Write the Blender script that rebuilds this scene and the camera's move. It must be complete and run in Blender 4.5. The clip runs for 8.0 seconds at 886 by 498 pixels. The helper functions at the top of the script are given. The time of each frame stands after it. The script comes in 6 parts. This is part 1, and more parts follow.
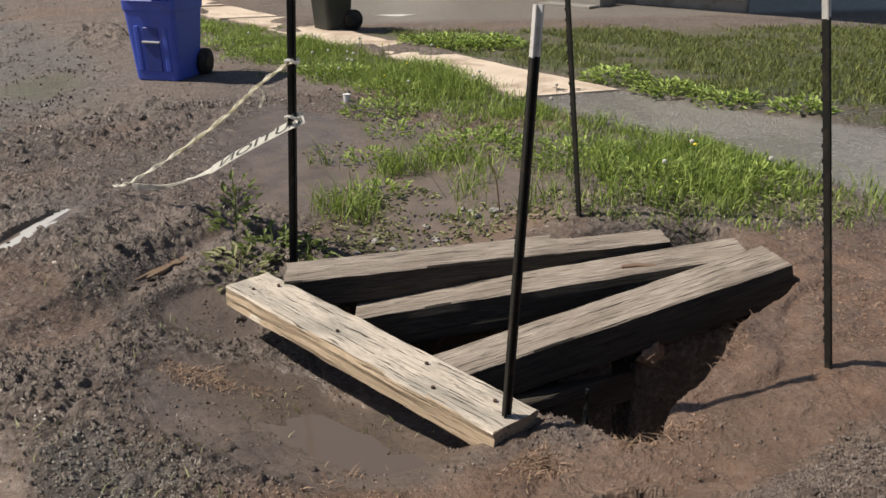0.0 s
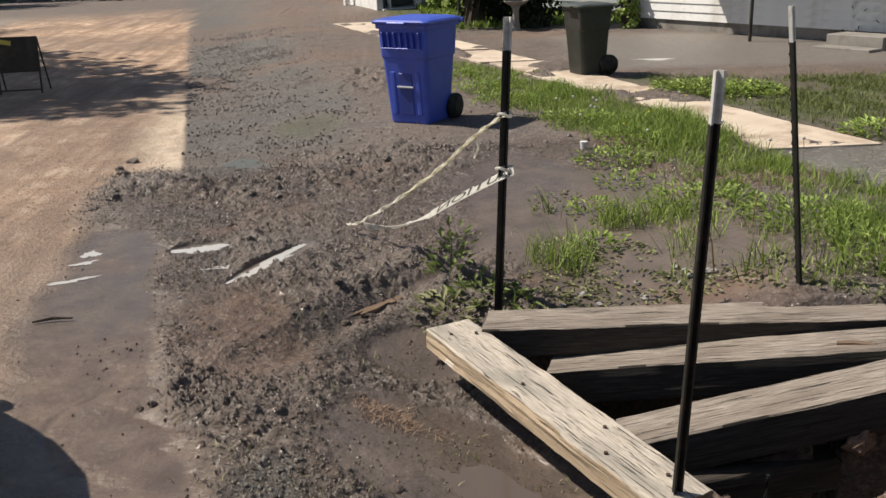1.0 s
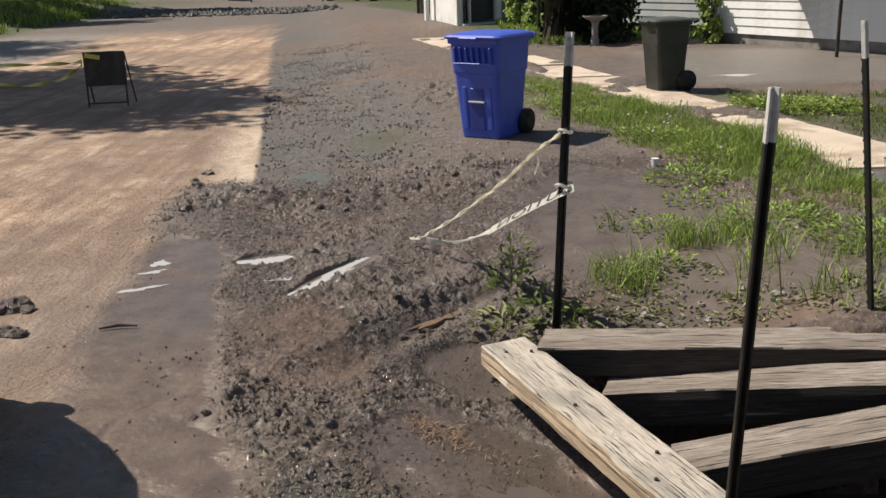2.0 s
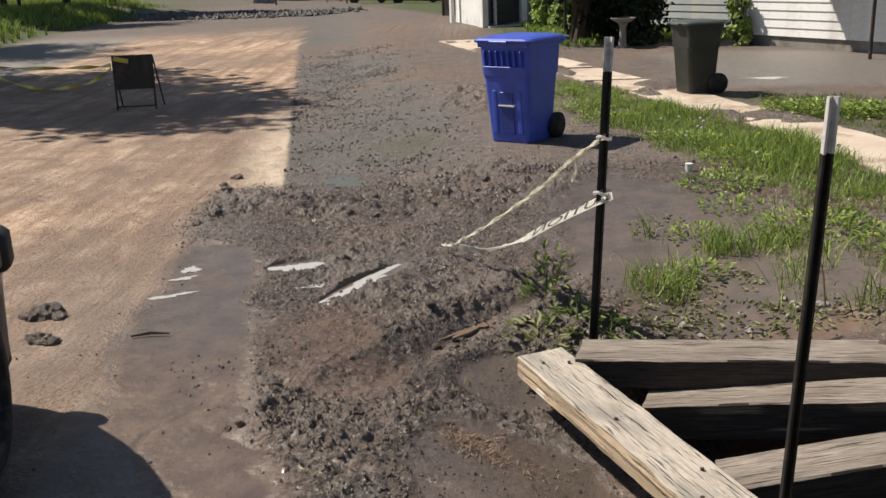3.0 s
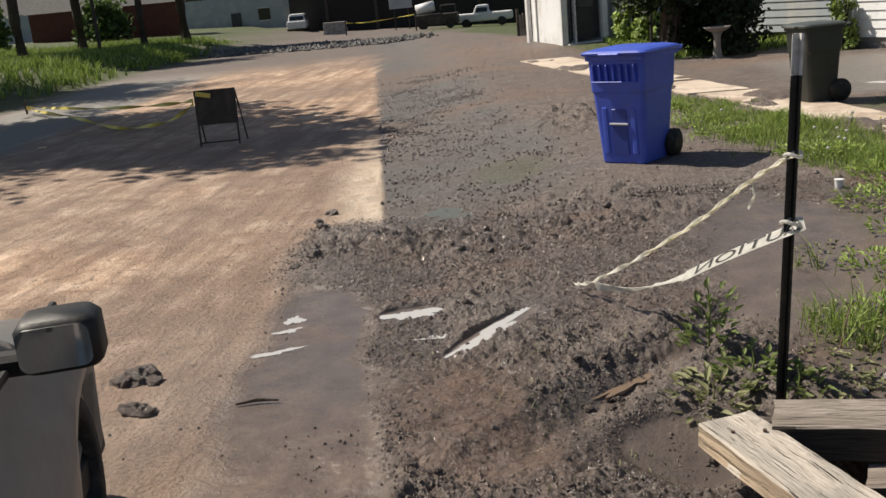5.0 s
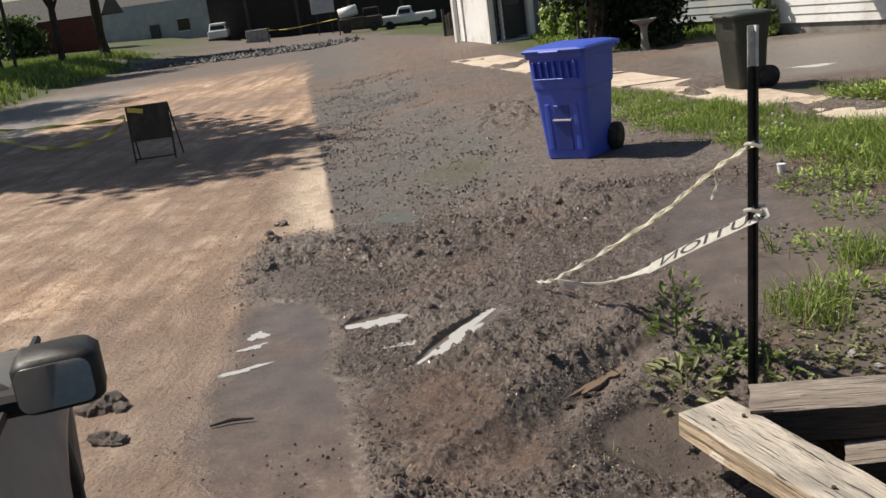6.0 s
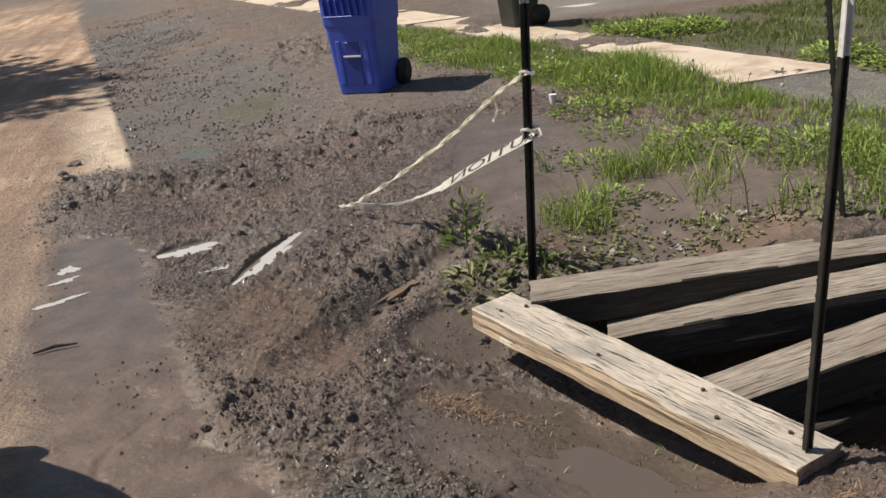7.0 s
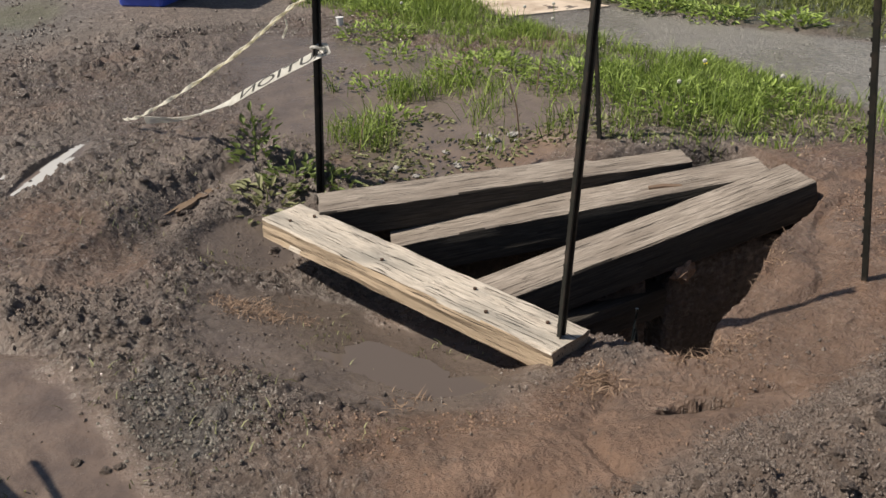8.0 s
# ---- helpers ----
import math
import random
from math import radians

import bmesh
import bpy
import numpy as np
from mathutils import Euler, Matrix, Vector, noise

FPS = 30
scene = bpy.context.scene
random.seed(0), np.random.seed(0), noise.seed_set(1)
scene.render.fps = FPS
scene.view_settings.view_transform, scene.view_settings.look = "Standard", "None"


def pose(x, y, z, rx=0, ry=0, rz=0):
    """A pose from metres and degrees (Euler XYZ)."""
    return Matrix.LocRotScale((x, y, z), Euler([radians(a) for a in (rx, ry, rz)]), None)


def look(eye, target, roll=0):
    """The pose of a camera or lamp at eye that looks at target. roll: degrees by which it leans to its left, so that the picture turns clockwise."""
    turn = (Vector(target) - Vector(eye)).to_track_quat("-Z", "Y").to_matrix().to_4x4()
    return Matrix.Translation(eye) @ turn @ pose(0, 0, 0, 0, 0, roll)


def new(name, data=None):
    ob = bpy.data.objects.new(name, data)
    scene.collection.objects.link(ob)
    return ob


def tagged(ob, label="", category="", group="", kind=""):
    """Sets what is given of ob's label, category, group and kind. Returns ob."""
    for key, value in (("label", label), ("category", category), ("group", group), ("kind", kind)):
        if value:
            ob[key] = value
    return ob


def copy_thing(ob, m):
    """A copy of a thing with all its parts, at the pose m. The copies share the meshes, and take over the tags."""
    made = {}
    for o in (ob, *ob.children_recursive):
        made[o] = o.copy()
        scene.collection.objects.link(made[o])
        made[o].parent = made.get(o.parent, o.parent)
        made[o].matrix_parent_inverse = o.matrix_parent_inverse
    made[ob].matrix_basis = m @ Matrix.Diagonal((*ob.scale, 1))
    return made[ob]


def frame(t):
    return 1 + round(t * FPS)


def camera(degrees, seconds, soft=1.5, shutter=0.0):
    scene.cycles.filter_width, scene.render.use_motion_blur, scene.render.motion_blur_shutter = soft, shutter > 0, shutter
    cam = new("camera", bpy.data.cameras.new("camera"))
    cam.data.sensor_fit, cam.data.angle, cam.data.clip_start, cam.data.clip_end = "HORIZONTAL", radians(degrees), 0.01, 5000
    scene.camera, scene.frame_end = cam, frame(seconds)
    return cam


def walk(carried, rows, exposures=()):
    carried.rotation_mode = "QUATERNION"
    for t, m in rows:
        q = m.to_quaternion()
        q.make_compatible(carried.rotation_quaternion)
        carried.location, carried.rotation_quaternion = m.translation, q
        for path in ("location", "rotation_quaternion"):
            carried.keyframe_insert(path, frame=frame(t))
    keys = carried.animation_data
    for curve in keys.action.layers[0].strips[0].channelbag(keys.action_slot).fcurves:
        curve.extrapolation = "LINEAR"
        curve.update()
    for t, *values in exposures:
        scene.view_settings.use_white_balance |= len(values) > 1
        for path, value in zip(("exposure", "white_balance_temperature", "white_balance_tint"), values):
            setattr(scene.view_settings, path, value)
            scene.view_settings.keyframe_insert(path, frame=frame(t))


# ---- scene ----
cam = camera(50.0, 8.0)
PATH = [
    (0, (0.362, 0.605, 1.686), (1.032, 2.357, 0.992), 0.2),
    (0.5, (0.493, 0.641, 1.702), (0.858, 2.497, 1.052), -0.5),
    (1, (0.661, 0.54, 1.76), (0.796, 2.438, 1.146), -1.7),
    (1.5, (0.774, 0.554, 1.751), (0.794, 2.466, 1.164), -2.1),
    (3, (0.707, 0.643, 1.768), (0.629, 2.556, 1.193), -2.3),
    (3.5, (0.638, 0.764, 1.75), (0.518, 2.678, 1.182), -2.8),
    (4, (0.567, 0.945, 1.73), (0.396, 2.859, 1.173), -3.2),
    (4.5, (0.497, 1.169, 1.689), (0.256, 3.084, 1.164), -4.6),
    (4.7, (0.44, 1.26, 1.678), (0.196, 3.177, 1.16), -5.0),
    (5.8, (0.228, 1.356, 1.725), (0.079, 3.281, 1.201), -7.5),
    (6, (0.213, 1.327, 1.719), (0.12, 3.253, 1.188), -7.7),
    (6.5, (0.166, 1.187, 1.761), (0.254, 3.091, 1.153), -8.2),
    (7, (0.102, 0.909, 1.754), (0.426, 2.755, 1.057), -6.3),
    (7.5, (0.072, 0.835, 1.729), (0.643, 2.581, 0.939), -3.6),
    (8, (0.008, 0.673, 1.769), (0.736, 2.327, 0.912), -0.5),
]
walk(cam, [(t, look(eye, target, roll)) for t, eye, target, roll in PATH], [(0, 0.28, 6850, 11), (8, 0.28, 6850, 11)])

# ---- light ----
SUN = Vector((-0.92, 0.37, 1.22)).normalized()
world = bpy.data.worlds.new("world")
scene.world = world
world.use_nodes = True
wn = world.node_tree.nodes
sky = wn.new("ShaderNodeTexSky")
sky.sky_type, sky.sun_disc = "NISHITA", False
sky.sun_elevation, sky.sun_rotation = math.asin(SUN.z), math.atan2(SUN.x, SUN.y)
world.node_tree.links.new(sky.outputs[0], wn["Background"].inputs[0])
wn["Background"].inputs[1].default_value = 0.058
sun_data = bpy.data.lights.new("sun", "SUN")
sun_data.energy, sun_data.angle, sun_data.color = 4.8, radians(0.6), (1.0, 0.94, 0.84)
sun_lamp = new("sun", sun_data)
sun_lamp.matrix_world = look(SUN * 60, (0, 0, 0))


# ---- materials ----
def material(name, rough=0.7, metal=0.0):
    m = bpy.data.materials.new(name)
    m.use_nodes = True
    b = m.node_tree.nodes["Principled BSDF"]
    b.inputs["Roughness"].default_value, b.inputs["Metallic"].default_value = rough, metal
    return m, m.node_tree.nodes, m.node_tree.links, b


def noise_node(n, l, scale, detail=5.0, rough=0.6, space="Object", stretch=None):
    co = n.new("ShaderNodeTexCoord")
    t = n.new("ShaderNodeTexNoise")
    t.inputs["Scale"].default_value, t.inputs["Detail"].default_value, t.inputs["Roughness"].default_value = scale, detail, rough
    if stretch:
        mp = n.new("ShaderNodeMapping")
        mp.inputs["Scale"].default_value = stretch
        l.new(co.outputs[space], mp.inputs[0])
        l.new(mp.outputs[0], t.inputs["Vector"])
    else:
        l.new(co.outputs[space], t.inputs["Vector"])
    return t.outputs["Fac"]


def ramp(n, l, fac, stops):
    r = n.new("ShaderNodeValToRGB")
    while len(r.color_ramp.elements) < len(stops):
        r.color_ramp.elements.new(0.5)
    for e, (p, c) in zip(r.color_ramp.elements, stops):
        e.position, e.color = p, (*c, 1)
    l.new(fac, r.inputs[0])
    return r.outputs[0]


def mix(n, l, fac, a, b):
    m = n.new("ShaderNodeMix")
    m.data_type = "RGBA"
    for sock, v in ((m.inputs[0], fac), (m.inputs[6], a), (m.inputs[7], b)):
        if isinstance(v, (int, float)):
            sock.default_value = v
        elif isinstance(v, tuple):
            sock.default_value = (*v, 1)
        else:
            l.new(v, sock)
    return m.outputs[2]


def maths(n, l, op, a, b=0.0):
    m = n.new("ShaderNodeMath")
    m.operation = op
    for sock, v in zip(m.inputs, (a, b)):
        if isinstance(v, (int, float)):
            sock.default_value = v
        else:
            l.new(v, sock)
    return m.outputs[0]


def bump(n, l, b, height, strength=0.4, dist=0.01):
    u = n.new("ShaderNodeBump")
    u.inputs["Strength"].default_value, u.inputs["Distance"].default_value = strength, dist
    l.new(height, u.inputs["Height"])
    l.new(u.outputs[0], b.inputs["Normal"])


def plain(name, c1, c2, scale=6.0, rough=0.6, metal=0.0, bumps=0.15, stretch=None, dirt=None, dirt_at=(0.5, 0.68)):
    """Two tones at one scale, finer speckle, light relief; dirt: a third colour in patches."""
    m, n, l, b = material(name, rough, metal)
    f = noise_node(n, l, scale, stretch=stretch)
    col = ramp(n, l, f, [(0.3, c1), (0.7, c2)])
    g = noise_node(n, l, scale * 9, 3)
    if dirt:
        d = ramp(n, l, noise_node(n, l, scale * 0.6, 8, 0.7), [(dirt_at[0], (0, 0, 0)), (dirt_at[1], (1, 1, 1))])
        col = mix(n, l, d, col, dirt)
    l.new(col, b.inputs["Base Color"])
    l.new(maths(n, l, "MULTIPLY_ADD", g, 0.25), b.inputs["Roughness"])
    b.inputs["Roughness"].default_value = rough
    n_r = [x for x in n if x.type == "MATH"][-1]
    n_r.inputs[2].default_value = rough - 0.12
    bump(n, l, b, g, bumps, 0.004)
    return m


def attribute(n, name):
    a = n.new("ShaderNodeAttribute")
    a.attribute_name = name
    return a.outputs["Fac"]


def ground_material():
    m, n, l, b = material("ground_mud", 0.8)
    fine = noise_node(n, l, 38, 6, 0.65)
    mid = noise_node(n, l, 5.5, 6, 0.6)
    wide = noise_node(n, l, 0.9, 4, 0.55)
    mud = ramp(n, l, fine, [(0.3, (0.03, 0.024, 0.021)), (0.5, (0.16, 0.131, 0.116)), (0.7, (0.37, 0.315, 0.275))])
    mud = mix(n, l, ramp(n, l, wide, [(0.4, (0, 0, 0)), (0.7, (0.45, 0.45, 0.45))]), mud, (0.21, 0.145, 0.11))
    gravel = ramp(n, l, fine, [(0.3, (0.045, 0.043, 0.041)), (0.52, (0.135, 0.128, 0.12)), (0.75, (0.36, 0.345, 0.325))])
    silt = ramp(n, l, mid, [(0.3, (0.105, 0.084, 0.074)), (0.7, (0.175, 0.138, 0.115))])
    clay = ramp(n, l, noise_node(n, l, 2.6, 8, 0.68), [(0.3, (0.22, 0.135, 0.086)), (0.46, (0.56, 0.375, 0.25)), (0.62, (0.84, 0.64, 0.48))])
    clay = mix(n, l, ramp(n, l, fine, [(0.3, (0.5, 0.5, 0.5)), (0.5, (0, 0, 0))]), clay, (0.2, 0.13, 0.09))
    brown = ramp(n, l, mid, [(0.28, (0.12, 0.072, 0.05)), (0.55, (0.215, 0.134, 0.093)), (0.75, (0.31, 0.2, 0.145))])
    brown = mix(n, l, ramp(n, l, fine, [(0.33, (0.6, 0.6, 0.6)), (0.5, (0, 0, 0))]), brown, (0.16, 0.105, 0.077))
    lawn = ramp(n, l, mid, [(0.3, (0.05, 0.055, 0.02)), (0.6, (0.07, 0.095, 0.025)), (0.8, (0.12, 0.10, 0.05))])
    pave = ramp(n, l, fine, [(0.3, (0.19, 0.18, 0.165)), (0.6, (0.28, 0.265, 0.245)), (0.8, (0.36, 0.34, 0.32))])
    blot = ramp(n, l, noise_node(n, l, 13, 6, 0.7), [(0.40, (0.55, 0.55, 0.55)), (0.54, (0, 0, 0))])
    mud = mix(n, l, blot, mud, (0.07, 0.057, 0.05))
    gravel = mix(n, l, blot, gravel, (0.07, 0.063, 0.057))
    track = ramp(n, l, noise_node(n, l, 1.0, 6, 0.65, stretch=(3.2, 0.32, 1)), [(0.38, (0.85, 0.85, 0.85)), (0.56, (0, 0, 0))])
    clay = mix(n, l, track, clay, (0.23, 0.14, 0.09))
    rake = ramp(n, l, noise_node(n, l, 1.0, 7, 0.7, stretch=(11, 1.5, 1)), [(0.40, (0.55, 0.55, 0.55)), (0.54, (0, 0, 0))])
    clay = mix(n, l, rake, clay, (0.30, 0.19, 0.125))
    speck = ramp(n, l, noise_node(n, l, 9, 7, 0.75), [(0.56, (0, 0, 0)), (0.64, (0.9, 0.9, 0.9))])
    wash = ramp(n, l, noise_node(n, l, 0.33, 5, 0.6), [(0.42, (0.5, 0.5, 0.5)), (0.58, (0, 0, 0))])
    clay = mix(n, l, wash, clay, (0.24, 0.15, 0.098))
    clay = mix(n, l, speck, clay, (0.13, 0.09, 0.066))
    brown = mix(n, l, speck, brown, (0.15, 0.1, 0.074))
    broad = ramp(n, l, noise_node(n, l, 2.4, 6, 0.65), [(0.47, (0, 0, 0)), (0.64, (0.5, 0.5, 0.5))])
    gravel = mix(n, l, broad, gravel, (0.085, 0.07, 0.06))
    mud = mix(n, l, broad, mud, (0.085, 0.064, 0.053))
    pale = ramp(n, l, noise_node(n, l, 7, 6, 0.65), [(0.34, (0.55, 0.42, 0.30)), (0.48, (0.80, 0.67, 0.52)), (0.7, (0.88, 0.78, 0.64))])
    col = mud
    for name, c in (("gravel", gravel), ("clay", clay), ("silt", silt), ("brown", brown), ("lawn", lawn), ("pave", pave), ("pale", pale)):
        col = mix(n, l, attribute(n, name), col, c)
    wet = attribute(n, "wet")
    col = mix(n, l, maths(n, l, "MULTIPLY", wet, 0.28), col, (0.07, 0.06, 0.055))
    l.new(col, b.inputs["Base Color"])
    r = n.new("ShaderNodeMapRange")
    glint = maths(n, l, "MULTIPLY", maths(n, l, "SUBTRACT", noise_node(n, l, 16, 4, 0.6), 0.5), 1.6)
    l.new(maths(n, l, "ADD", wet, maths(n, l, "MULTIPLY", glint, wet)), r.inputs[0])
    r.inputs[3].default_value, r.inputs[4].default_value = 0.75, 0.13
    l.new(r.outputs[0], b.inputs["Roughness"])
    h = maths(n, l, "ADD", fine, maths(n, l, "MULTIPLY", mid, 1.5))
    amount = maths(n, l, "SUBTRACT", 1.0, maths(n, l, "MULTIPLY", attribute(n, "silt"), 0.85))
    bump(n, l, b, maths(n, l, "MULTIPLY", h, amount), 1.0, 0.028)
    return m


def wood_material(name, dark, mid_c, light, rot):
    m, n, l, b = material(name, 0.85)
    grain = noise_node(n, l, 7, 8, 0.65, stretch=(1.2, 22, 22))
    wide = noise_node(n, l, 2.2, 5, 0.6, stretch=(1, 3, 3))
    col = ramp(n, l, grain, [(0.25, dark), (0.48, mid_c), (0.72, light)])
    col = mix(n, l, ramp(n, l, wide, [(0.45, (0, 0, 0)), (0.68, (0.8, 0.8, 0.8))]), col, rot)
    crack = noise_node(n, l, 4, 5, 0.6, stretch=(0.8, 30, 30))
    cm = ramp(n, l, crack, [(0.35, (1, 1, 1)), (0.41, (0, 0, 0))])
    col = mix(n, l, cm, col, (0.035, 0.028, 0.022))
    knot = ramp(n, l, noise_node(n, l, 7, 4, 0.6, stretch=(1, 2.4, 2.4)), [(0.66, (0, 0, 0)), (0.72, (0.75, 0.75, 0.75))])
    col = mix(n, l, knot, col, dark)
    l.new(col, b.inputs["Base Color"])
    bump(n, l, b, maths(n, l, "SUBTRACT", grain, cm), 1.0, 0.008)
    return m


def siding_white(name, c1=(0.74, 0.75, 0.76), c2=(0.84, 0.85, 0.85)):
    return plain(name, c1, c2, 1.2, 0.6, bumps=0.08, dirt=(0.5, 0.48, 0.44))


M = {}
M["ground"] = ground_material()
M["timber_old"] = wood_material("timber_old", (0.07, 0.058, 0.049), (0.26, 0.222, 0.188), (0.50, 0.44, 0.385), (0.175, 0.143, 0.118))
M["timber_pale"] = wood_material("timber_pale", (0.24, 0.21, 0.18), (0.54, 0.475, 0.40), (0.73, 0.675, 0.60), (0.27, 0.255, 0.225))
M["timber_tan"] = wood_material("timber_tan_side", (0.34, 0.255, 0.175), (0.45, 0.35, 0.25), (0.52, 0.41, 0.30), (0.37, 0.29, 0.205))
# timber sides darker than the tops, with their deep shade put into the colour
M["timber_dark_side"] = wood_material("timber_side_shade", (0.018, 0.015, 0.012), (0.05, 0.042, 0.035), (0.10, 0.085, 0.07), (0.03, 0.025, 0.02))
M["post"] = plain("post_steel", (0.012, 0.014, 0.012), (0.03, 0.03, 0.026), 14, 0.55, 0.2, dirt=(0.07, 0.05, 0.04))
M["post_white"] = plain("post_white", (0.55, 0.54, 0.52), (0.72, 0.71, 0.69), 20, 0.5, dirt=(0.35, 0.3, 0.25))
M["blue"] = plain("bin_blue", (0.045, 0.09, 0.50), (0.06, 0.115, 0.58), 5, 0.42, bumps=0.05, dirt=(0.06, 0.095, 0.42))
M["bin_dark"] = plain("bin_dark", (0.018, 0.02, 0.018), (0.03, 0.033, 0.03), 5, 0.45, bumps=0.06, dirt=(0.05, 0.047, 0.042))
M["bin_lid"] = plain("bin_lid", (0.06, 0.07, 0.062), (0.085, 0.095, 0.085), 5, 0.4, bumps=0.06)
M["rubber"] = plain("rubber", (0.012, 0.012, 0.012), (0.025, 0.024, 0.022), 20, 0.8, dirt=(0.09, 0.07, 0.055))
M["steel"] = plain("bright_steel", (0.5, 0.5, 0.5), (0.62, 0.62, 0.62), 12, 0.35, 0.8)
M["pale_walk"] = plain("walk_concrete", (0.50, 0.415, 0.33), (0.66, 0.56, 0.46), 2.2, 0.85, bumps=0.4, dirt=(0.3, 0.225, 0.165), dirt_at=(0.5, 0.66))
M["white_wall"] = siding_white("white_siding")
# grey siding; on the white clapboard house it paints a recessed wall's shade
M["grey_wall"] = siding_white("grey_siding", (0.30, 0.33, 0.36), (0.38, 0.41, 0.44))
M["trim"] = plain("white_trim", (0.66, 0.66, 0.66), (0.78, 0.78, 0.77), 3, 0.5, bumps=0.05)
M["dark_wood"] = plain("dark_barn", (0.012, 0.011, 0.010), (0.028, 0.025, 0.022), 2, 0.9, stretch=(6, 6, 0.6))
M["door"] = plain("door_dark", (0.03, 0.032, 0.035), (0.05, 0.052, 0.055), 3, 0.5)
M["roof"] = plain("shingle", (0.05, 0.05, 0.05), (0.10, 0.095, 0.09), 4, 0.9)
M["foundation"] = plain("foundation", (0.2, 0.19, 0.175), (0.3, 0.28, 0.26), 4, 0.9, bumps=0.3, dirt=(0.13, 0.11, 0.09))
M["car"] = plain("car_paint", (0.24, 0.23, 0.22), (0.29, 0.28, 0.265), 1.5, 0.35, bumps=0.02, dirt=(0.2, 0.175, 0.15))
M["black_plastic"] = plain("black_plastic", (0.008, 0.008, 0.008), (0.014, 0.014, 0.014), 10, 0.55)
M["alloy"] = plain("alloy", (0.38, 0.38, 0.38), (0.5, 0.5, 0.49), 8, 0.4, 0.6, dirt=(0.2, 0.16, 0.13))
M["bark"] = plain("bark", (0.035, 0.026, 0.02), (0.085, 0.065, 0.05), 7, 0.95, bumps=0.8, stretch=(3, 3, 0.6))
M["sign"] = plain("sign_back", (0.028, 0.022, 0.017), (0.05, 0.04, 0.03), 6, 0.7, dirt=(0.09, 0.07, 0.05))
M["tape_yellow"] = plain("tape_yellow", (0.62, 0.5, 0.06), (0.75, 0.62, 0.1), 20, 0.45, dirt=(0.5, 0.42, 0.2))
M["ink"] = plain("tape_ink", (0.015, 0.015, 0.015), (0.03, 0.03, 0.03), 20, 0.6)
M["stone"] = plain("grey_stone", (0.22, 0.21, 0.2), (0.38, 0.37, 0.355), 6, 0.9, bumps=0.4)
M["gravel_bits"] = plain("gravel_bits", (0.10, 0.092, 0.08), (0.24, 0.225, 0.2), 30, 0.9, bumps=0.4)
M["rubble"] = plain("rubble", (0.06, 0.058, 0.055), (0.22, 0.215, 0.205), 1.5, 0.9, bumps=0.4)
M["clod"] = plain("mud_clod", (0.06, 0.046, 0.039), (0.19, 0.152, 0.13), 26, 0.28, bumps=0.9)
M["bank_soil"] = plain("bank_soil", (0.17, 0.11, 0.078), (0.32, 0.215, 0.155), 14, 0.9, bumps=0.5)
M["rust"] = plain("rust", (0.04, 0.022, 0.014), (0.09, 0.05, 0.03), 40, 0.8)
M["red_brown"] = plain("red_siding", (0.10, 0.03, 0.022), (0.15, 0.045, 0.03), 3, 0.8)


def leaf_material(name, c1, c2):
    m, n, l, b = material(name, 0.68)
    g = n.new("ShaderNodeNewGeometry")
    col = ramp(n, l, g.outputs["Random Per Island"], [(0.0, c1), (0.75, c2), (1.0, tuple(min(1, v * 1.35) for v in c2))])
    l.new(col, b.inputs["Base Color"])
    t = n.new("ShaderNodeBsdfTranslucent")
    l.new(col, t.inputs[0])
    mx = n.new("ShaderNodeMixShader")
    mx.inputs[0].default_value = 0.3
    out = n["Material Output"]
    l.new(b.outputs[0], mx.inputs[1])
    l.new(t.outputs[0], mx.inputs[2])
    l.new(mx.outputs[0], out.inputs[0])
    return m


def film_material(name, c1, c2):
    """Thin plastic film that lets some light through."""
    m, n, l, b = material(name, 0.4)
    col = ramp(n, l, noise_node(n, l, 24, 6), [(0.3, c1), (0.7, c2)])
    l.new(col, b.inputs["Base Color"])
    t = n.new("ShaderNodeBsdfTranslucent")
    l.new(col, t.inputs[0])
    mx = n.new("ShaderNodeMixShader")
    mx.inputs[0].default_value = 0.5
    l.new(b.outputs[0], mx.inputs[1])
    l.new(t.outputs[0], mx.inputs[2])
    l.new(mx.outputs[0], n["Material Output"].inputs[0])
    return m


M["tape_pale"] = film_material("tape_pale", (0.80, 0.78, 0.69), (0.88, 0.86, 0.80))
M["tape_white"] = film_material("tape_white", (0.66, 0.65, 0.60), (0.84, 0.83, 0.80))
M["straw"] = leaf_material("straw", (0.10, 0.055, 0.037), (0.36, 0.255, 0.18))
M["grass"] = leaf_material("grass_blades", (0.075, 0.12, 0.022), (0.30, 0.40, 0.09))
M["grass_dull"] = leaf_material("lawn_blades", (0.10, 0.12, 0.03), (0.20, 0.23, 0.07))
M["weed"] = leaf_material("weed_leaves", (0.11, 0.17, 0.035), (0.33, 0.43, 0.11))
M["dock"] = leaf_material("dock_leaves", (0.06, 0.095, 0.02), (0.21, 0.27, 0.085))
M["weed_old"] = leaf_material("trampled_leaves", (0.10, 0.105, 0.04), (0.32, 0.33, 0.17))
M["tree_leaf"] = leaf_material("tree_leaves", (0.035, 0.065, 0.014), (0.08, 0.13, 0.03))
M["far_paint"] = plain("white_paint", (0.6, 0.6, 0.59), (0.7, 0.7, 0.69), 2, 0.4)
M["evergreen"] = leaf_material("evergreen_leaves", (0.010, 0.020, 0.008), (0.028, 0.045, 0.016))
M["dandelion"] = plain("dandelion", (0.6, 0.48, 0.03), (0.7, 0.58, 0.06), 30, 0.8)
M["seed_head"] = plain("seed_head", (0.42, 0.42, 0.38), (0.52, 0.52, 0.47), 30, 0.9)

